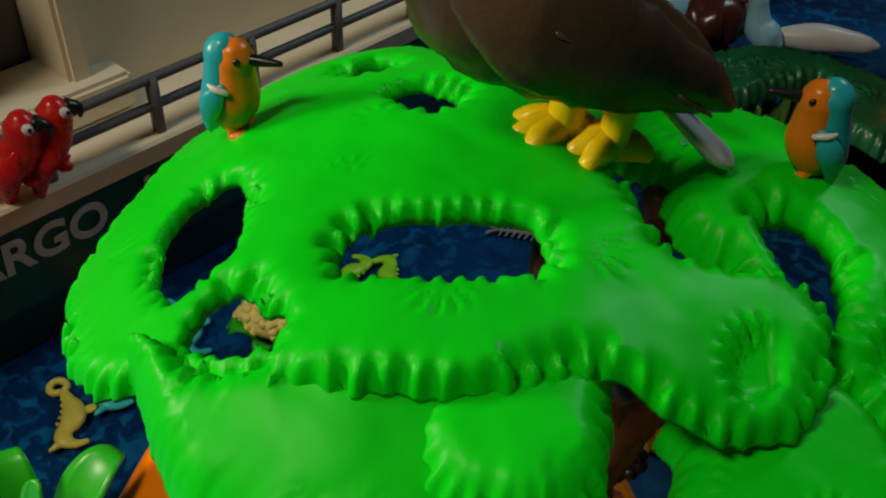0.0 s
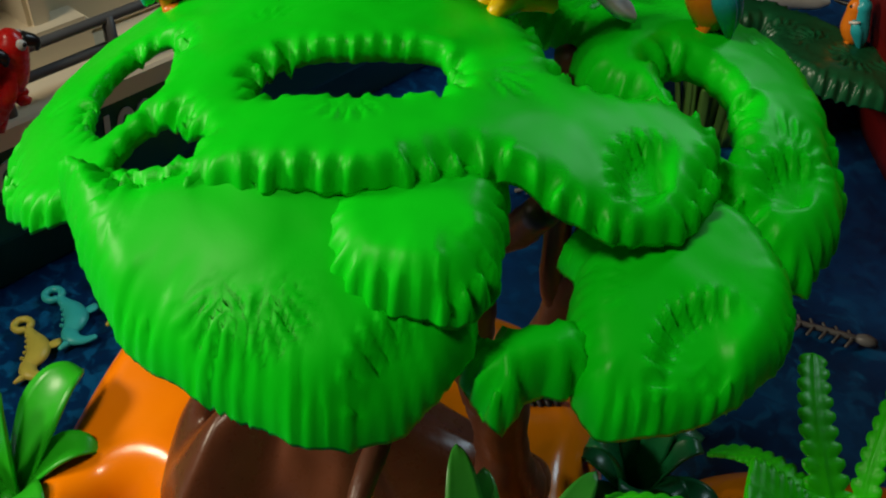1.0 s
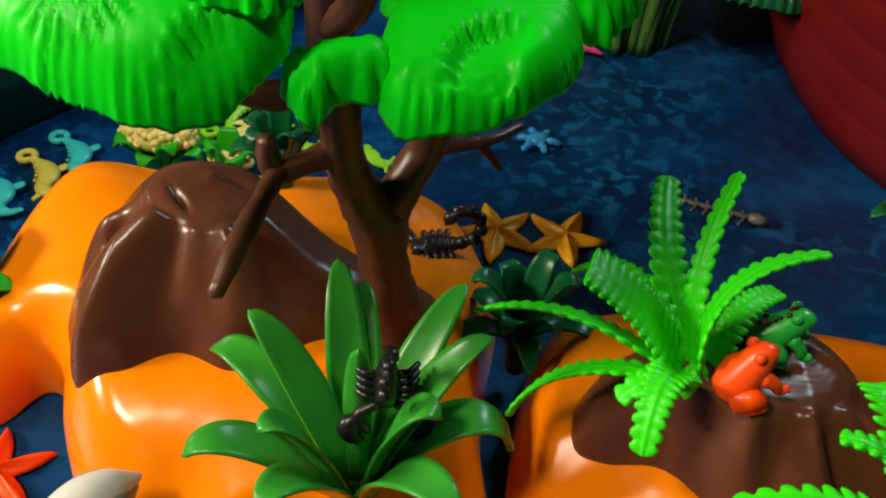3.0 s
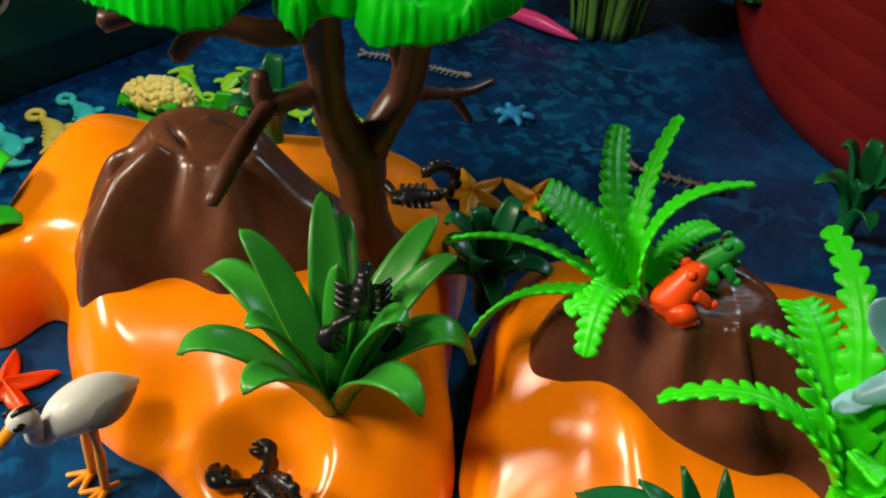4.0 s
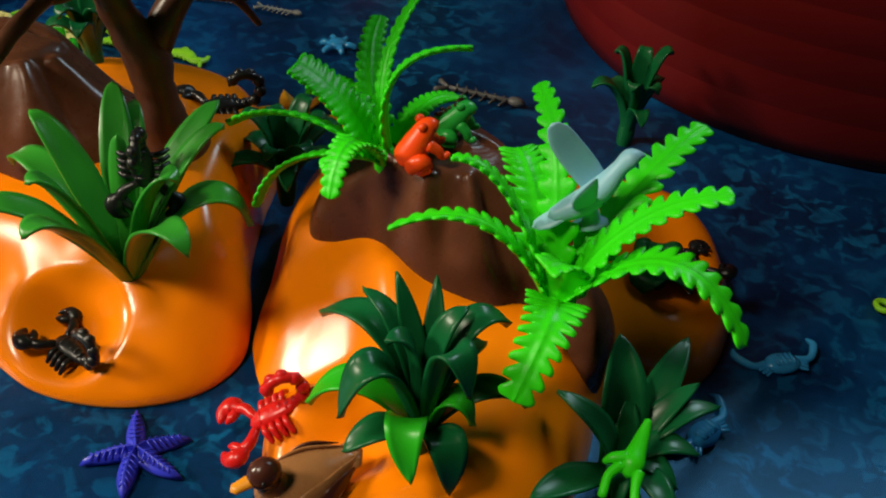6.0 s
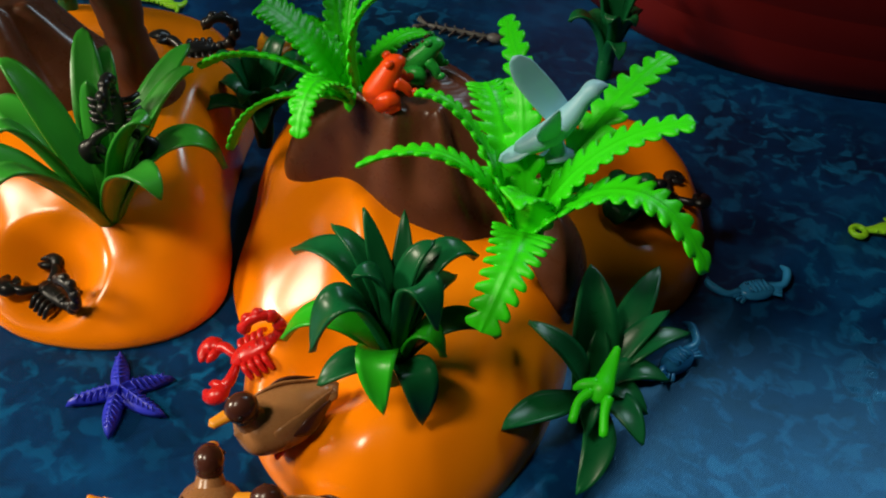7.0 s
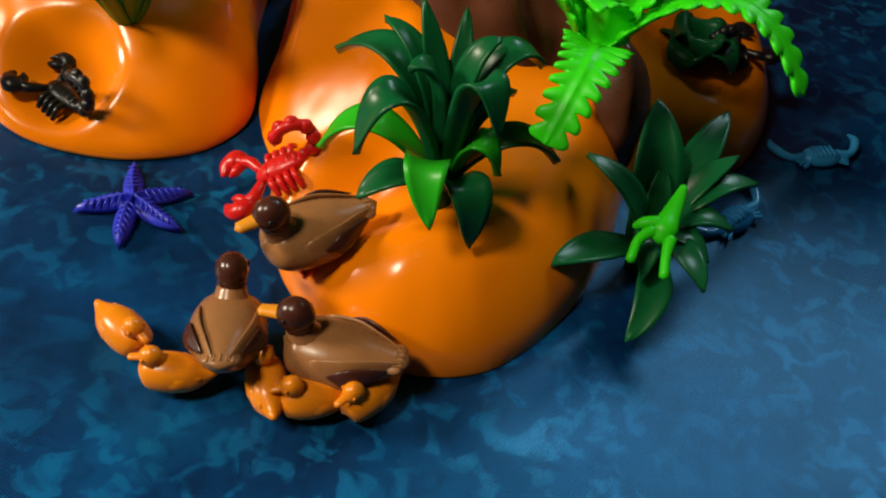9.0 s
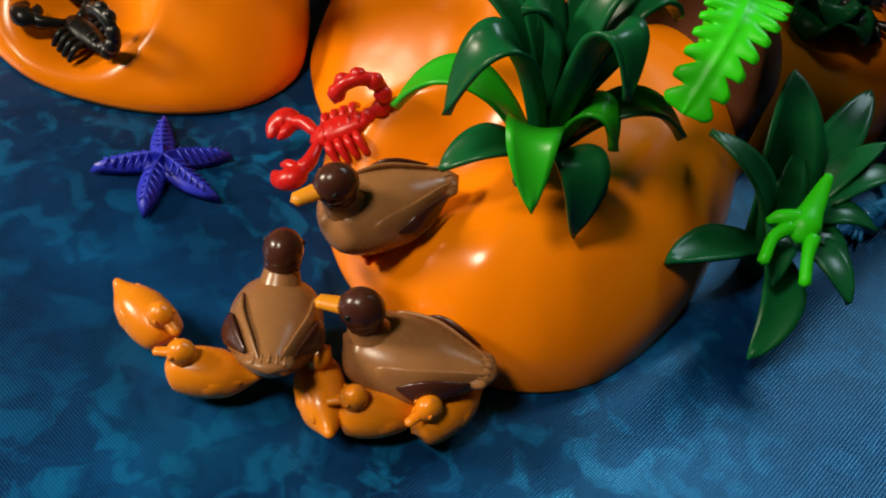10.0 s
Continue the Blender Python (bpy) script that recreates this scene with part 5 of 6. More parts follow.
KING = kingfisher_pieces()
figurine("toy_kingfisher", "orange and turquoise plastic kingfisher on the green crown", "toy bird", KING, (-0.0165, 0.2110, 0.2075), -12, group="kingfishers", size=0.86)
figurine("toy_kingfisher", "orange and turquoise plastic kingfisher on the crown's outer pad", "toy bird", KING, (0.1000, 0.2050, 0.2110), 172, group="kingfishers", size=0.84)
figurine("toy_kingfisher", "orange and turquoise plastic kingfisher on the dark bush", "toy bird", KING, (0.2500, 0.4800, 0.0640), 150, group="kingfishers", size=1.0)

eagle = []
for s in (-1, 1):
    fx, fy = -0.004 - s * 0.0085, s * 0.0050
    eagle.append((tube([(fx - 0.002, fy, 0.026, 0.0072), (fx - 0.001, fy, 0.012, 0.0066), (fx, fy, 0.006, 0.0068)], 12, 4), "yellow", f"foot:{s}"))
    for a in (-0.55, 0.05, 0.6, 2.9):
        c, d = math.cos(a), math.sin(a)
        eagle.append((tube([(fx, fy, 0.0064, 0.0064), (fx + 0.009 * c, fy + 0.009 * d, 0.0060, 0.0052), (fx + 0.0165 * c, fy + 0.0165 * d, 0.0034, 0.0030)], 9, 4), "yellow", f"toe:{s},{a}"))
    eagle.append((tube([(fx + 0.006, s * 0.0085, 0.042, 0.0125), (fx + 0.002, fy * 1.2, 0.032, 0.0098), (fx - 0.001, fy, 0.0240, 0.0072)], 14, 4, wobble=0.08), "eagle", f"thigh:{s}"))
    eagle.append((tube([(0.044, s * 0.016, 0.066, 0.0090), (0.024, s * 0.0225, 0.058, 0.0180), (-0.004, s * 0.0205, 0.046, 0.0170), (-0.026, s * 0.0150, 0.036, 0.0120), (-0.046, s * 0.0095, 0.028, 0.0085), (-0.062, s * 0.0050, 0.018, 0.0020)], 16, 6, flat=0.40, up=(0, s, 0.2), wobble=0.10), "eagle", f"wing:{s}"))
    for k in range(6):
        x = 0.020 - 0.0095 * k
        eagle.append((tube([(x, s * (0.0285 - 0.0020 * k), 0.058 - 0.0052 * k, 0.0020), (x - 0.020, s * (0.0268 - 0.0026 * k), 0.047 - 0.0052 * k, 0.0012)], 6, 3, flat=0.5), "eagle", f"feather:{s},{k}"))
eagle.append((tube([(0.052, 0, 0.084, 0.0100), (0.048, 0, 0.070, 0.0170), (0.034, 0, 0.054, 0.0225), (0.014, 0, 0.043, 0.0205), (-0.008, 0, 0.035, 0.0150), (-0.026, 0, 0.028, 0.0080)], 18, 6, wobble=0.14), "eagle", "body"))
rnd = random.Random(9)
for k in range(34):
    a, u = rnd.uniform(0.5, 2 * math.pi - 0.5), rnd.uniform(0, 1)
    px, pz, pr = 0.046 - 0.056 * u, 0.066 - 0.031 * u, 0.0195 - 0.004 * abs(u - 0.4)
    eagle.append((tube([(px + 0.003, -pr * math.sin(a), pz - pr * math.cos(a) * 0.9, 0.0016), (px - 0.007, -pr * 0.97 * math.sin(a), pz - 0.004 - pr * 0.97 * math.cos(a) * 0.9, 0.0008)], 6, 3, flat=0.6), "eagle", f"feather:{k}"))
eagle.append((tube([(-0.026, 0, 0.024, 0.0070), (-0.044, 0, 0.011, 0.0095), (-0.058, 0, 0.001, 0.0110), (-0.068, 0, -0.004, 0.0080)], 14, 5, flat=0.35), "white", "tail"))
eagle.append((ball((0.056, 0, 0.094), (0.0115, 0.0105, 0.0110), 16), "white", "head"))
eagle.append((tube([(0.064, 0, 0.094, 0.0055), (0.073, 0, 0.092, 0.0040), (0.077, 0, 0.086, 0.0012)], 10, 4), "yellow", "bill"))
eagle = [((v * np.where(v[:, :1] < 0, (0.74, 1, 1), (0.95, 1, 1)), f), m, key) for (v, f), m, key in eagle]
figurine("toy_eagle", "dark brown plastic eagle with yellow claws and white tail", "toy bird", eagle, (0.0535, 0.1965, 0.2200), 190, (0, 0), size=0.60)

heron = [(tube([(0.010, 0, 0.0385, 0.0050), (0.004, 0, 0.0405, 0.0078), (-0.004, 0, 0.0410, 0.0086), (-0.012, 0, 0.0405, 0.0066), (-0.018, 0, 0.0395, 0.0030), (-0.021, 0, 0.0390, 0.0010)], 16, 5), "white", "body"),
         (tube([(0.008, 0, 0.0405, 0.0046), (0.0125, 0, 0.0375, 0.0040), (0.0150, 0, 0.0395, 0.0034), (0.0150, 0, 0.0440, 0.0032), (0.0160, 0, 0.0475, 0.0040)], 12, 5), "white", "neck"),
         (ball((0.0175, 0, 0.0485), (0.0050, 0.0042, 0.0042), 14), "white", "head"),
         (tube([(0.0205, 0, 0.0475, 0.0024), (0.0250, 0, 0.0440, 0.0018), (0.0310, 0, 0.0390, 0.0004)], 9, 4), "beak", "bill"),
         (tube([(0.0200, 0, 0.0520, 0.0008), (0.0165, 0, 0.0528, 0.0012), (0.0110, 0, 0.0515, 0.0004)], 7, 4), "black", "crest")]
for s in (-1, 1):
    heron.append((tube([(0.004, s * 0.0062, 0.0415, 0.0010), (-0.003, s * 0.0078, 0.0410, 0.0046), (-0.011, s * 0.0066, 0.0402, 0.0044), (-0.0185, s * 0.0028, 0.0388, 0.0008)], 12, 5, flat=0.35, up=(0, s, 0.2)), "grey", f"wing:{s}"))
    heron.append((ball((0.0198, s * 0.0036, 0.0500), (0.0022, 0.0010, 0.0014), 8), "black", f"eye:{s}"))
    heron.append((tube([(-0.001, s * 0.0042, 0.0345, 0.0020), (-0.001, s * 0.0044, 0.0240, 0.0014), (-0.001, s * 0.0046, 0.0180, 0.0019), (0.0, s * 0.0046, 0.0020, 0.0014)], 10, 5), "beak", f"leg:{s}"))
    for a in (-0.6, 0.0, 0.6, math.pi):
        heron.append((tube([(0.0, s * 0.0048, 0.0016, 0.0014), (0.0085 * math.cos(a) * (0.6 if a > 3 else 1), s * 0.0048 + 0.0085 * math.sin(a), 0.0009, 0.0009)], 7, 3), "beak", f"leg:{s}"))
figurine("toy_heron", "white and grey plastic heron with orange legs on the cloth", "toy bird", heron, (-0.0165, 0.1215, 0.0004), 226, size=1.0)

for (x, y), a, lab in (((-0.1345, 0.3235), 10, "red plastic parrot on the grey ship's rail"), ((-0.1262, 0.3330), 30, "red plastic parrot beside another on the rail")):
    figurine("toy_parrot", lab, "toy bird", [
        (tube([(-0.009, 0, -0.012, 0.0020), (-0.006, 0, 0.000, 0.0048), (-0.001, 0, 0.009, 0.0070), (0.002, 0, 0.016, 0.0062), (0.003, 0, 0.022, 0.0058), (0.003, 0, 0.026, 0.0030)], 14, 5), "red", "body"),
        *[(tube([(0.001, s * 0.006, 0.014, 0.0016), (-0.004, s * 0.0075, 0.005, 0.0040), (-0.009, s * 0.004, -0.007, 0.0012)], 10, 4, flat=0.4, up=(0, s, 0)), "red", f"wing:{s}") for s in (-1, 1)],
        *[(ball((0.0060, s * 0.0040, 0.0222), (0.0022, 0.0018, 0.0022), 10), "white", f"eye:{s}") for s in (-1, 1)],
        *[(ball((0.0072, s * 0.0052, 0.0226), (0.0009, 0.0007, 0.0009), 8), "black", f"eye:{s}") for s in (-1, 1)],
        (tube([(0.007, 0, 0.0225, 0.0030), (0.0110, 0, 0.0205, 0.0022), (0.0112, 0, 0.0170, 0.0006)], 10, 4), "black", "bill"),
        *[(ball((0.002, s * 0.003, 0.0000), (0.0030, 0.0020, 0.0020), 8), "red", f"foot:{s}") for s in (-1, 1)]], (x, y, 0.1010), a, group="red parrots", size=1.08)


# ---------------------------------------------------------------- sea creatures on the cloth
def seahorse_pieces(mat):
    spiral = [(-0.0060 + 0.0034 * math.cos(a) * (1 - 0.02 * a), 0.0135 + 0.0034 * math.sin(a) * (1 - 0.02 * a), 0.0018, 0.0015) for a in np.linspace(-0.6, 5.2, 9)]
    s = [(o, mat) for o in (
        tube([(0.0100, -0.0135, 0.0018, 0.0012), (0.0055, -0.0148, 0.0022, 0.0020), (0.0015, -0.0130, 0.0026, 0.0034), (0.0005, -0.0085, 0.0026, 0.0030)], 10, 4, flat=0.6),
        tube([(0.0005, -0.0095, 0.0026, 0.0030), (0.0030, -0.0040, 0.0028, 0.0046), (0.0020, 0.0020, 0.0026, 0.0042), (-0.001, 0.0070, 0.0022, 0.0026), (-0.0030, 0.0105, 0.0019, 0.0018), *spiral[:1]], 10, 4, flat=0.55),
        tube(spiral, 8, 4),
        tube([(0.0050, 0.0000, 0.0024, 0.0016), (0.0088, 0.0020, 0.0022, 0.0022), (0.0098, 0.0044, 0.0018, 0.0010)], 8, 4, flat=0.4),
        tube([(0.0000, -0.0150, 0.0024, 0.0016), (-0.0030, -0.0175, 0.0022, 0.0008)], 7, 3))]
    s += [(ball((-0.0022 + 0.0006 * math.sin(k), -0.006 + 0.0030 * k, 0.0030), (0.0010, 0.0008, 0.0010), 6), mat) for k in range(5)]
    return s


for x, y, a, sz, mat, lab in ((-0.0945, 0.3430, 18, 1.15, "cyan", "aqua plastic seahorse lying on the cloth"), (-0.1045, 0.3260, 18, 1.15, "yshorse", "straw-yellow plastic seahorse lying on the cloth"), (-0.1200, 0.3105, 18, 1.15, "cyan", "aqua plastic seahorse beside a yellow one"),
                              (-0.1290, 0.2900, 10, 1.1, "yshorse", "straw-yellow plastic seahorse near the island"), (-0.0450, 0.3800, 200, 1.1, "gshorse", "yellow-green plastic seahorse behind the rock"), (-0.0225, 0.3840, 150, 1.05, "gshorse", "yellow-green plastic seahorse beside others"),
                              (-0.0020, 0.3860, 190, 1.05, "gshorse", "yellow-green plastic seahorse behind the trunk"), (-0.0160, 0.3600, 170, 1.1, "cream_toy", "pale yellow plastic seahorse behind the rock"), (0.0440, 0.3540, 60, 1.0, "gshorse", "yellow-green plastic seahorse behind the tree"), (0.0060, 0.3640, 60, 1.0, "gshorse", "yellow-green plastic seahorse by the trunk")):
    figurine("toy_seahorse", lab, "toy seahorse", seahorse_pieces(mat), (x, y, 0.0004), a, group="seahorses", size=sz)


def creature(arms, r):
    out = [ball((0, 0, 0.0030), (r * 0.62, r * 0.50, 0.0030), 12)]
    for k in range(arms):
        a = 2 * math.pi * (k + 0.5) / arms
        c, s = math.cos(a), math.sin(a)
        out.append(tube([(r * 0.35 * c, r * 0.3 * s, 0.0022, 0.0022), (r * 0.75 * c, r * 0.72 * s, 0.0030, 0.0020), (r * (0.9 + 0.2 * (k % 2)) * c, r * 0.95 * s, 0.0016, 0.0017)], 7, 4))
    return out


figurine("toy_crab", "clear blue plastic crab lying on the cloth", "toy crab", [(o, "blue") for o in creature(6, 0.0105)], (0.1330, 0.3770, 0.0006), 20)
for x, y, a, lab in ((0.3270, 0.1260, 12, "translucent blue plastic crab on the cloth"), (0.2840, 0.0880, 40, "translucent blue plastic crab beneath the dark leaves")):
    figurine("toy_crab", lab, "toy crab", [(o, "blue") for o in [ball((0, 0, 0.0028), (0.0085, 0.0055, 0.0030), 14), *[tube([(s * 0.007, 0.001, 0.0026, 0.0018), (s * 0.0135, 0.0005, 0.0030, 0.0016), (s * 0.0185, 0.0065, 0.0034, 0.0018), (s * 0.0175, 0.0105, 0.0034, 0.0006)], 8, 4) for s in (-1, 1)], *[tube([(s * 0.005, -0.002 + 0.001 * k, 0.0024, 0.0010), (s * (0.0095 + 0.001 * k), -0.005 + 0.0018 * k, 0.0026, 0.0008)], 6, 3) for s in (-1, 1) for k in range(3)], *[ball((-0.004 + 0.002 * k, 0, 0.0056), (0.0007, 0.004, 0.0006), 6) for k in range(5)]]], (x, y, 0.0015), a, size=1.0)


def bones(n, length):
    out = [tube([(-length / 2, 0, 0.0024, 0.0012), (length / 2, 0.002, 0.0024, 0.0016)], 8, 4), ball((length / 2 + 0.003, 0.002, 0.0028), (0.0052, 0.0034, 0.0026), 10), tube([(-length / 2, 0, 0.0022, 0.0010), (-length / 2 - 0.007, 0.005, 0.0020, 0.0018)], 7, 3), tube([(-length / 2, 0, 0.0022, 0.0010), (-length / 2 - 0.007, -0.005, 0.0020, 0.0018)], 7, 3)]
    for k in range(n):
        x = -length * 0.36 + length * 0.78 * k / (n - 1)
        for s in (-1, 1):
            out.append(tube([(x, 0, 0.0026, 0.0009), (x - 0.002, s * 0.0055, 0.0022, 0.0007)], 6, 3))
    return [(o, "grey") for o in out]


figurine("toy_fish_skeleton", "grey plastic fish skeleton lying on the cloth", "toy fish", bones(6, 0.030), (0.0580, 0.4290, 0.0006), -8, group="fish skeletons", size=0.72)
figurine("toy_fish_skeleton", "grey plastic fish skeleton by the branch", "toy fish", bones(6, 0.030), (0.0945, 0.4180, 0.0006), -20, group="fish skeletons", size=0.68)
# this skeleton takes a darker grey that stands for the hull's shadow
figurine("toy_fish_skeleton", "grey plastic fish skeleton coloured darker for the red hull's shadow", "toy fish", [(o, "rail") for o, _ in bones(6, 0.036)], (0.2150, 0.3280, 0.0006), -22, group="fish skeletons")
figurine("toy_dolphin", "pink plastic swimming animal lying on the cloth", "toy fish", [(tube([(-0.030, 0, 0.003, 0.0010), (-0.018, 0, 0.004, 0.0042), (0.0, 0, 0.005, 0.0052), (0.016, 0, 0.004, 0.0036), (0.030, 0, 0.003, 0.0010)], 10, 4), "pink")], (0.1490, 0.4830, 0.0010), -33)

figurine("toy_seahorse", "lime plastic seahorse far out on the cloth", "toy seahorse", seahorse_pieces("gshorse"), (0.4020, 0.1630, 0.0010), 60, group="seahorses")

# corals
for x, y, mat, seed, lab in ((-0.0480, 0.3330, "cream_toy", 1, "pale yellow knobbly plastic coral on green leaves"), (-0.0160, 0.3300, "cream_toy", 2, "small pale yellow plastic coral behind the rock")):
    rnd = random.Random(seed)
    coral = thing("coral", lab, "toy coral", (x, y, 0.0))
    k = 0.85 if seed == 1 else 0.45
    lump = [ball((0, 0, 0.024 * (1 if seed == 1 else 0.5)), (0.020 * k, 0.011 * k, 0.010 * k), 16)]
    for _ in range(90 if seed == 1 else 36):
        a, b = rnd.uniform(0, 2 * math.pi), rnd.uniform(-0.2, 1.45)
        lump.append(ball((0.020 * k * math.cos(a) * math.cos(b), 0.011 * k * math.sin(a) * math.cos(b), 0.024 * (1 if seed == 1 else 0.5) + 0.010 * k * math.sin(b)), (0.0021, 0.0021, 0.0021), 8))
    part("coral_head", joined(*lump), M[mat], coral)
    for q in range(9 if seed == 1 else 5):
        a = 2 * math.pi * q / (9 if seed == 1 else 5) + 0.3
        part("leaf", leaf((0.004 * math.cos(a), 0.004 * math.sin(a), 0.002), (0.026 * k * math.cos(a), 0.018 * k * math.sin(a), 0.014 + 0.008 * (q % 2)), 0.0055, arch=0.010), M["lime"], coral)
    part("stem", tube([(0, 0, 0.0002, 0.005), (0, 0, 0.012, 0.004), (0, 0, 0.024 * (1 if seed == 1 else 0.6), 0.004)], 10, 4), M["lime"], coral)

# reed clump far back
reeds = thing("bush", "plastic bush with olive blades under a bottle-green leafy pad", "toy plant", (0.1915, 0.4870, 0.0))
rnd = random.Random(21)
for k in range(46):
    a, r = rnd.uniform(0, 2 * math.pi), rnd.uniform(0.2, 1.0) ** 0.6
    bx, by = 0.024 * r * math.cos(a), 0.016 * r * math.sin(a)
    part("blade", leaf((bx, by, 0.0004), (bx * 1.45, by * 1.45, 0.058 * rnd.uniform(0.7, 1.05)), 0.0030, arch=0.0, lean=0.1, n=8, point=2.6, base_w=0.9, thick=0.0006), M["grass"], reeds)


# ---------------------------------------------------------------- far figures
pad("canopy", [(0.2105, 0.500), (0.206, 0.470), (0.214, 0.452), (0.2257, 0.4405), (0.2417, 0.4350), (0.2568, 0.4320), (0.272, 0.438), (0.278, 0.460), (0.268, 0.484), (0.2465, 0.502), (0.2301, 0.5155), (0.202, 0.527), (0.1714, 0.5285), (0.1391, 0.518), (0.118, 0.505), (0.120, 0.482), (0.1347, 0.470), (0.160, 0.474), (0.185, 0.488)],
    [], lambda x, y: 0.070 - 2.0 * (x - 0.21) ** 2, 0.010, 0.006, frill=0.0016, pitch=0.0060,
    fans=[(0.16 + 0.018 * k, 0.498 - 0.012 * max(0, k - 2), 0.002, 0.014, -30 + 70 * (k % 3), 150 + 70 * (k % 3), 7, 0.0026) for k in range(7)], label="bottle-green leafy pad", mat="croc", owner=reeds, origin=(0.1915, 0.4870, 0.0))
figurine("toy_seal", "white plastic seal lying far back on the cloth", "toy seal", [(tube([(-0.034, 0, 0.006, 0.003), (-0.020, 0, 0.009, 0.007), (0.0, 0, 0.011, 0.010), (0.020, 0, 0.011, 0.008), (0.034, 0, 0.010, 0.006), (0.042, 0, 0.010, 0.002)], 14, 5), "white")], (0.2560, 0.6450, 0.0010), -6)
figurine("toy_pigeon", "pale blue plastic bird standing far back", "toy bird", [(tube([(-0.014, 0, 0.010, 0.003), (-0.006, 0, 0.013, 0.010), (0.004, 0, 0.020, 0.010), (0.007, 0, 0.032, 0.007), (0.009, 0, 0.040, 0.006), (0.016, 0, 0.041, 0.001)], 14, 5), "sky"), (tube([(0, 0, 0.014, 0.006), (0, 0, 0.0006, 0.006)], 10, 3), "sky")], (0.2180, 0.6380, 0.0008), 150)
figurine("toy_whale", "pale blue plastic animal far back behind the eagle", "toy animal", [(tube([(-0.030, 0, 0.016, 0.010), (-0.012, 0, 0.022, 0.020), (0.012, 0, 0.024, 0.022), (0.030, 0, 0.020, 0.012)], 16, 5), "sky")], (0.1480, 0.6500, 0.0), 40)
figurine("toy_boulder", "reddish brown plastic rock far back on the cloth", "toy rock", [(tube([(-0.022, 0, 0.012, 0.010), (0.0, 0, 0.020, 0.020), (0.022, 0, 0.013, 0.011)], 16, 6, wobble=0.5), "duck_dark")], (0.1830, 0.6450, 0.0), 20)
figurine("toy_fox", "orange plastic animal far back on the cloth", "toy animal", [(tube([(-0.020, 0, 0.016, 0.004), (-0.008, 0, 0.020, 0.009), (0.008, 0, 0.021, 0.009), (0.018, 0, 0.030, 0.007), (0.027, 0, 0.028, 0.002)], 12, 5), "kf"), *[(tube([(x, s * 0.004, 0.016, 0.003), (x, s * 0.005, 0.0006, 0.0024)], 8, 3), "kf") for x in (-0.008, 0.008) for s in (-1, 1)]], (0.2080, 0.6900, 0.0004), 15)


# ---------------------------------------------------------------- the green cargo ship
S0 = np.array([-0.1430, 0.3450, 0.0])
ship = thing("cargo_ship", "dark green toy cargo ship with cream deckhouse and grey rail", "toy ship", tuple(S0), math.degrees(math.atan2(0.768, 0.640)))


# in the ship's own measure: x along the hull, y away from it inboard, z up
def hull_strip(x0, x1, levels, n=2, inner=0.012):
    verts, faces = [], []
    xs = np.linspace(x0, x1, n)
    ring = [(-o, z) for z, o in levels] + [(-o + inner, z) for z, o in reversed(levels)]
    for x in xs:
        for y, z in ring:
            verts.append((x, y, z))
    m = len(ring)
    for i in range(n - 1):
        for k in range(m):
            a, b = i * m + k, i * m + (k + 1) % m
            faces.append((a, b, b + m, a + m))
    faces.append(tuple(range(m)))
    faces.append(tuple((n - 1) * m + m - 1 - k for k in range(m)))
    return np.array(verts), faces


def flat_part(name, shape, mat, parent, label=""):
    ob = part(name, shape, mat, parent, label)
    ob.data.polygons.foreach_set("use_smooth", [False] * len(ob.data.polygons))
    return ob


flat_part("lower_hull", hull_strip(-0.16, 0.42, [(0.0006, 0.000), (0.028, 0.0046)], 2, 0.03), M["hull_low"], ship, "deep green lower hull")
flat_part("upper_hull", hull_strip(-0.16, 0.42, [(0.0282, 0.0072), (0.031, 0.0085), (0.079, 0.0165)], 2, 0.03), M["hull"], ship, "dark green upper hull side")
flat_part("gunwale", hull_strip(-0.16, 0.42, [(0.0792, 0.0180), (0.0885, 0.0192), (0.0900, 0.0180)], 2, 0.014), M["cream"], ship, "cream plastic edge along the hull")
flat_part("deck", box((-0.16, -0.006, 0.078), (0.42, 0.16, 0.082), 0.0005), M["cream"], ship)
for z in (0.1030, 0.1155):
    part("rail_bar", tube([(-0.16, -0.0135, z, 0.0022), (0.13, -0.0135, z, 0.0022), (0.42, -0.0135, z, 0.0022)], 10, 3), M["rail"], ship)
for k in range(12):
    x = -0.15 + 0.05 * k
    part("rail_post", box((x - 0.0022, -0.0158, 0.0880), (x + 0.0022, -0.0112, 0.1170), 0.0006), M["rail"], ship)
flat_part("deckhouse_wall", box((-0.16, 0.040, 0.082), (-0.055, 0.075, 0.220), 0.002), M["cream"], ship)
flat_part("deckhouse_wall", box((-0.055, 0.028, 0.082), (-0.028, 0.075, 0.220), 0.002), M["cream"], ship)
# the recess's back wall is dark grey in place of shade
flat_part("deckhouse_wall", box((-0.028, 0.062, 0.082), (0.035, 0.075, 0.220), 0.002), M["rail"], ship, "deckhouse recess, its shade put in as dark grey")
flat_part("deckhouse_wall", box((0.035, 0.028, 0.082), (0.046, 0.075, 0.220), 0.002), M["cream"], ship)
flat_part("deckhouse_wall", box((0.046, 0.036, 0.082), (0.30, 0.075, 0.220), 0.002), M["cream"], ship)
flat_part("deckhouse_step", box((-0.028, 0.020, 0.082), (0.060, 0.060, 0.100), 0.002), M["cream"], ship)


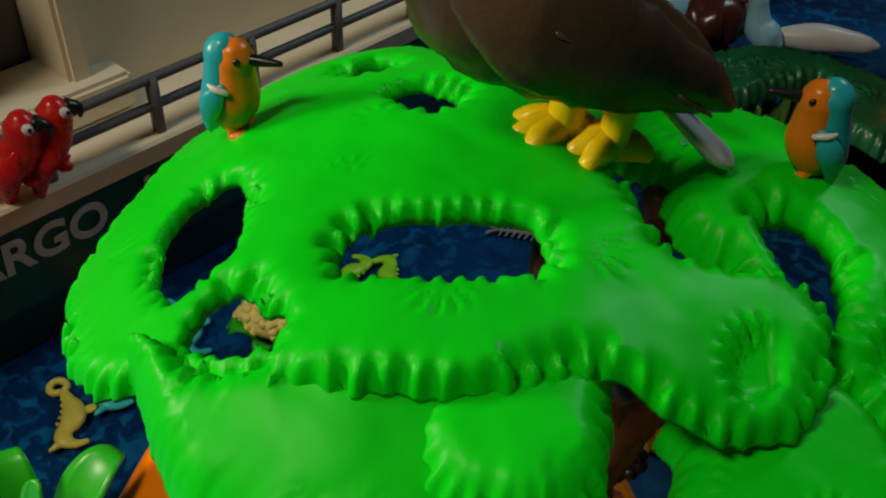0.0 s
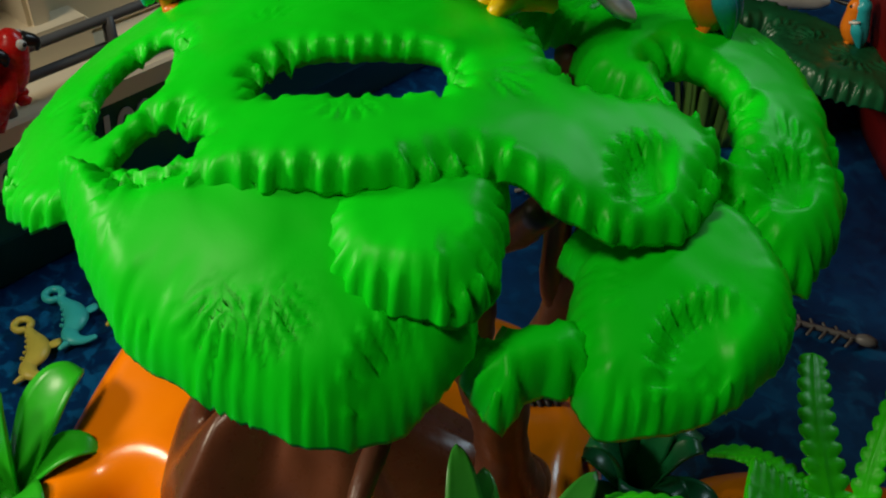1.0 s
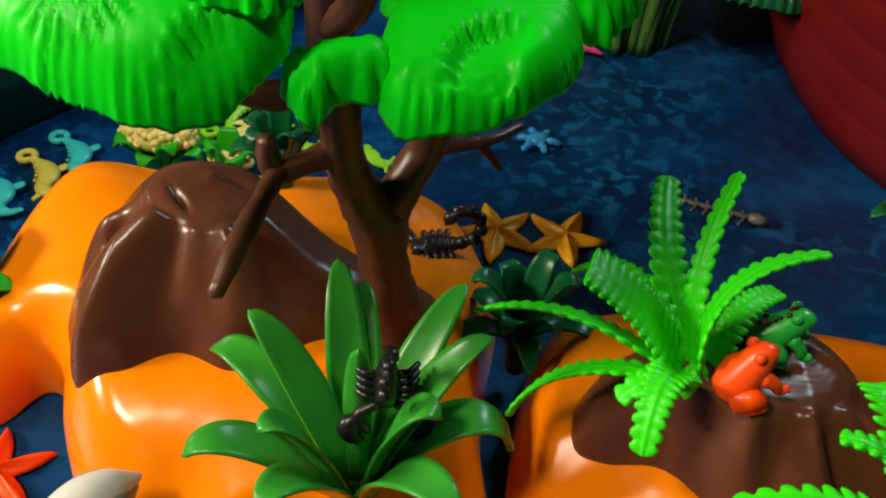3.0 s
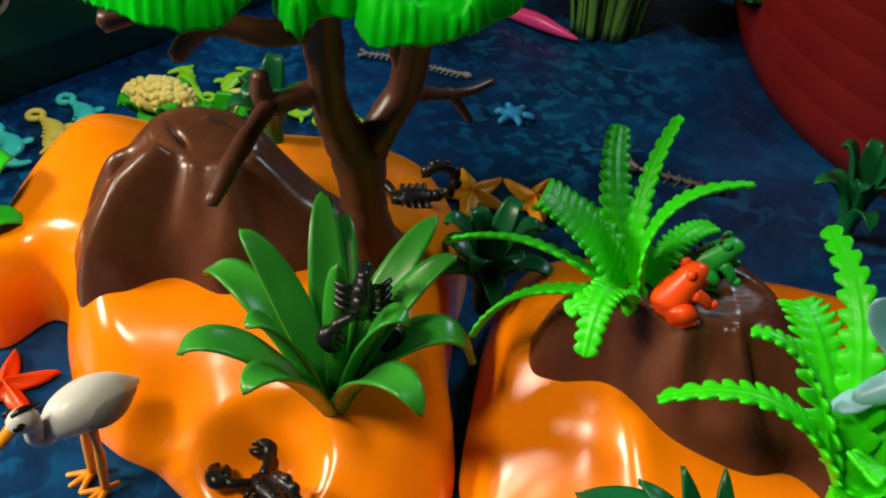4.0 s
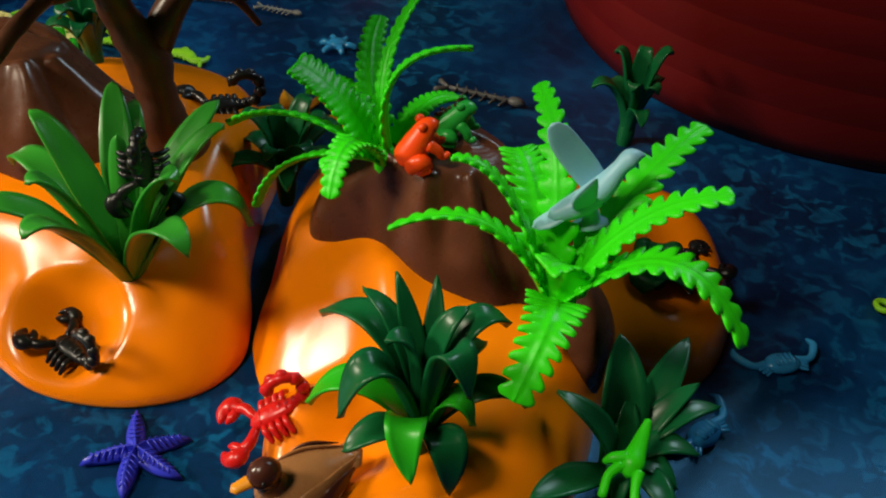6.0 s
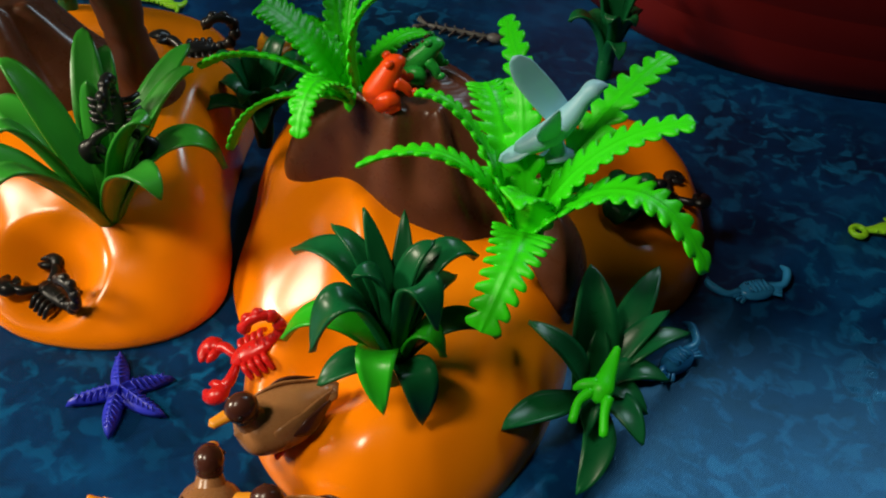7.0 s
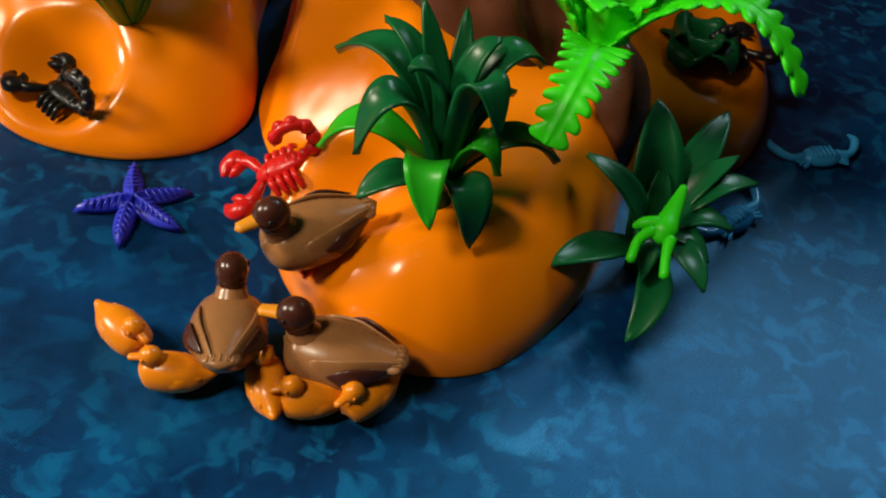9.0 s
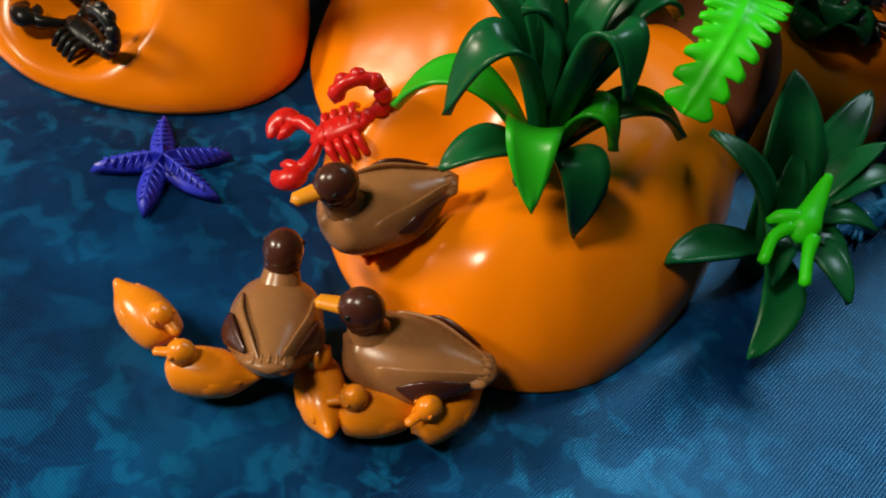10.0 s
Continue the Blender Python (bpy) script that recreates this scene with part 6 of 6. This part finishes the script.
def lettering(text, x, z, size, narrow, parent):
    data = bpy.data.curves.new("lettering", "FONT")
    data.body, data.size, data.extrude = text, size, 0.0003
    data.offset = 0.0006
    tmp = new("lettering_source", data)
    dg = bpy.context.evaluated_depsgraph_get()
    me = bpy.data.meshes.new_from_object(tmp.evaluated_get(dg))
    bpy.data.objects.remove(tmp)
    lean = math.atan2(0.0080, 0.048)
    out = -(0.0085 + (z - 0.031) * 0.0080 / 0.048) - 0.0006
    me.transform(Matrix.Translation((x, out, z)) @ Matrix.Rotation(math.pi / 2 + lean, 4, "X") @ Matrix.Diagonal((narrow, 1, 1, 1)))
    me.materials.append(M["letters"])
    ob = new("lettering", me)
    ob.parent = parent
    return tagged(ob, "white printed letters")


lettering("CARGO", -0.0590, 0.0555, 0.0255, 0.86, ship)
lettering("1007", 0.0335, 0.0555, 0.0255, 0.76, ship)


# ---------------------------------------------------------------- the red ark
def ark_hull():
    verts, faces = [], []
    cx, cy = 0.527, 0.470
    levels = [(0.0008, 0.0), (0.012, 0.004), (0.03, 0.010)] + [(0.03 + 0.0215 * k, 0.010 + 0.0045 * k) for k in range(1, 8)]
    m = 120
    rows = []
    for i, (z, o) in enumerate(levels):
        rows += [(z, o)] if i < 2 else [(z - 0.0010, o - 0.0002), (z, o - 0.00035), (z + 0.0010, o)]
    for z, o in rows:
        for k in range(m):
            a = 2 * math.pi * k / m
            c, s = math.cos(a), math.sin(a)
            rx, ry = 0.245 + o, 0.205 + o
            q = 2.5
            r = (abs(c / rx) ** q + abs(s / ry) ** q) ** (-1 / q)
            verts.append((cx + r * c, cy + r * s, z))
    n = len(rows)
    for i in range(n - 1):
        for k in range(m):
            a, b = i * m + k, i * m + (k + 1) % m
            faces.append((a, b, b + m, a + m))
    faces.append(tuple(m - 1 - k for k in range(m)))
    faces.append(tuple((n - 1) * m + k for k in range(m)))
    return np.array(verts), faces


ark = thing("ark", "large dark red plastic ark hull with faint plank lines", "toy ship", (0, 0, 0))
part("hull", ark_hull(), M["ark"], ark)


def rim_row(a):
    c, s = math.cos(a), math.sin(a)
    r = (abs(c / 0.2865) ** 2.5 + abs(s / 0.2465) ** 2.5) ** (-1 / 2.5)
    return 0.527 + r * c, 0.470 + r * s, 0.1845, 0.005


part("rim", tube([rim_row(a) for a in np.linspace(0, 2 * math.pi, 60)], 8, 2), M["ark"], ark)
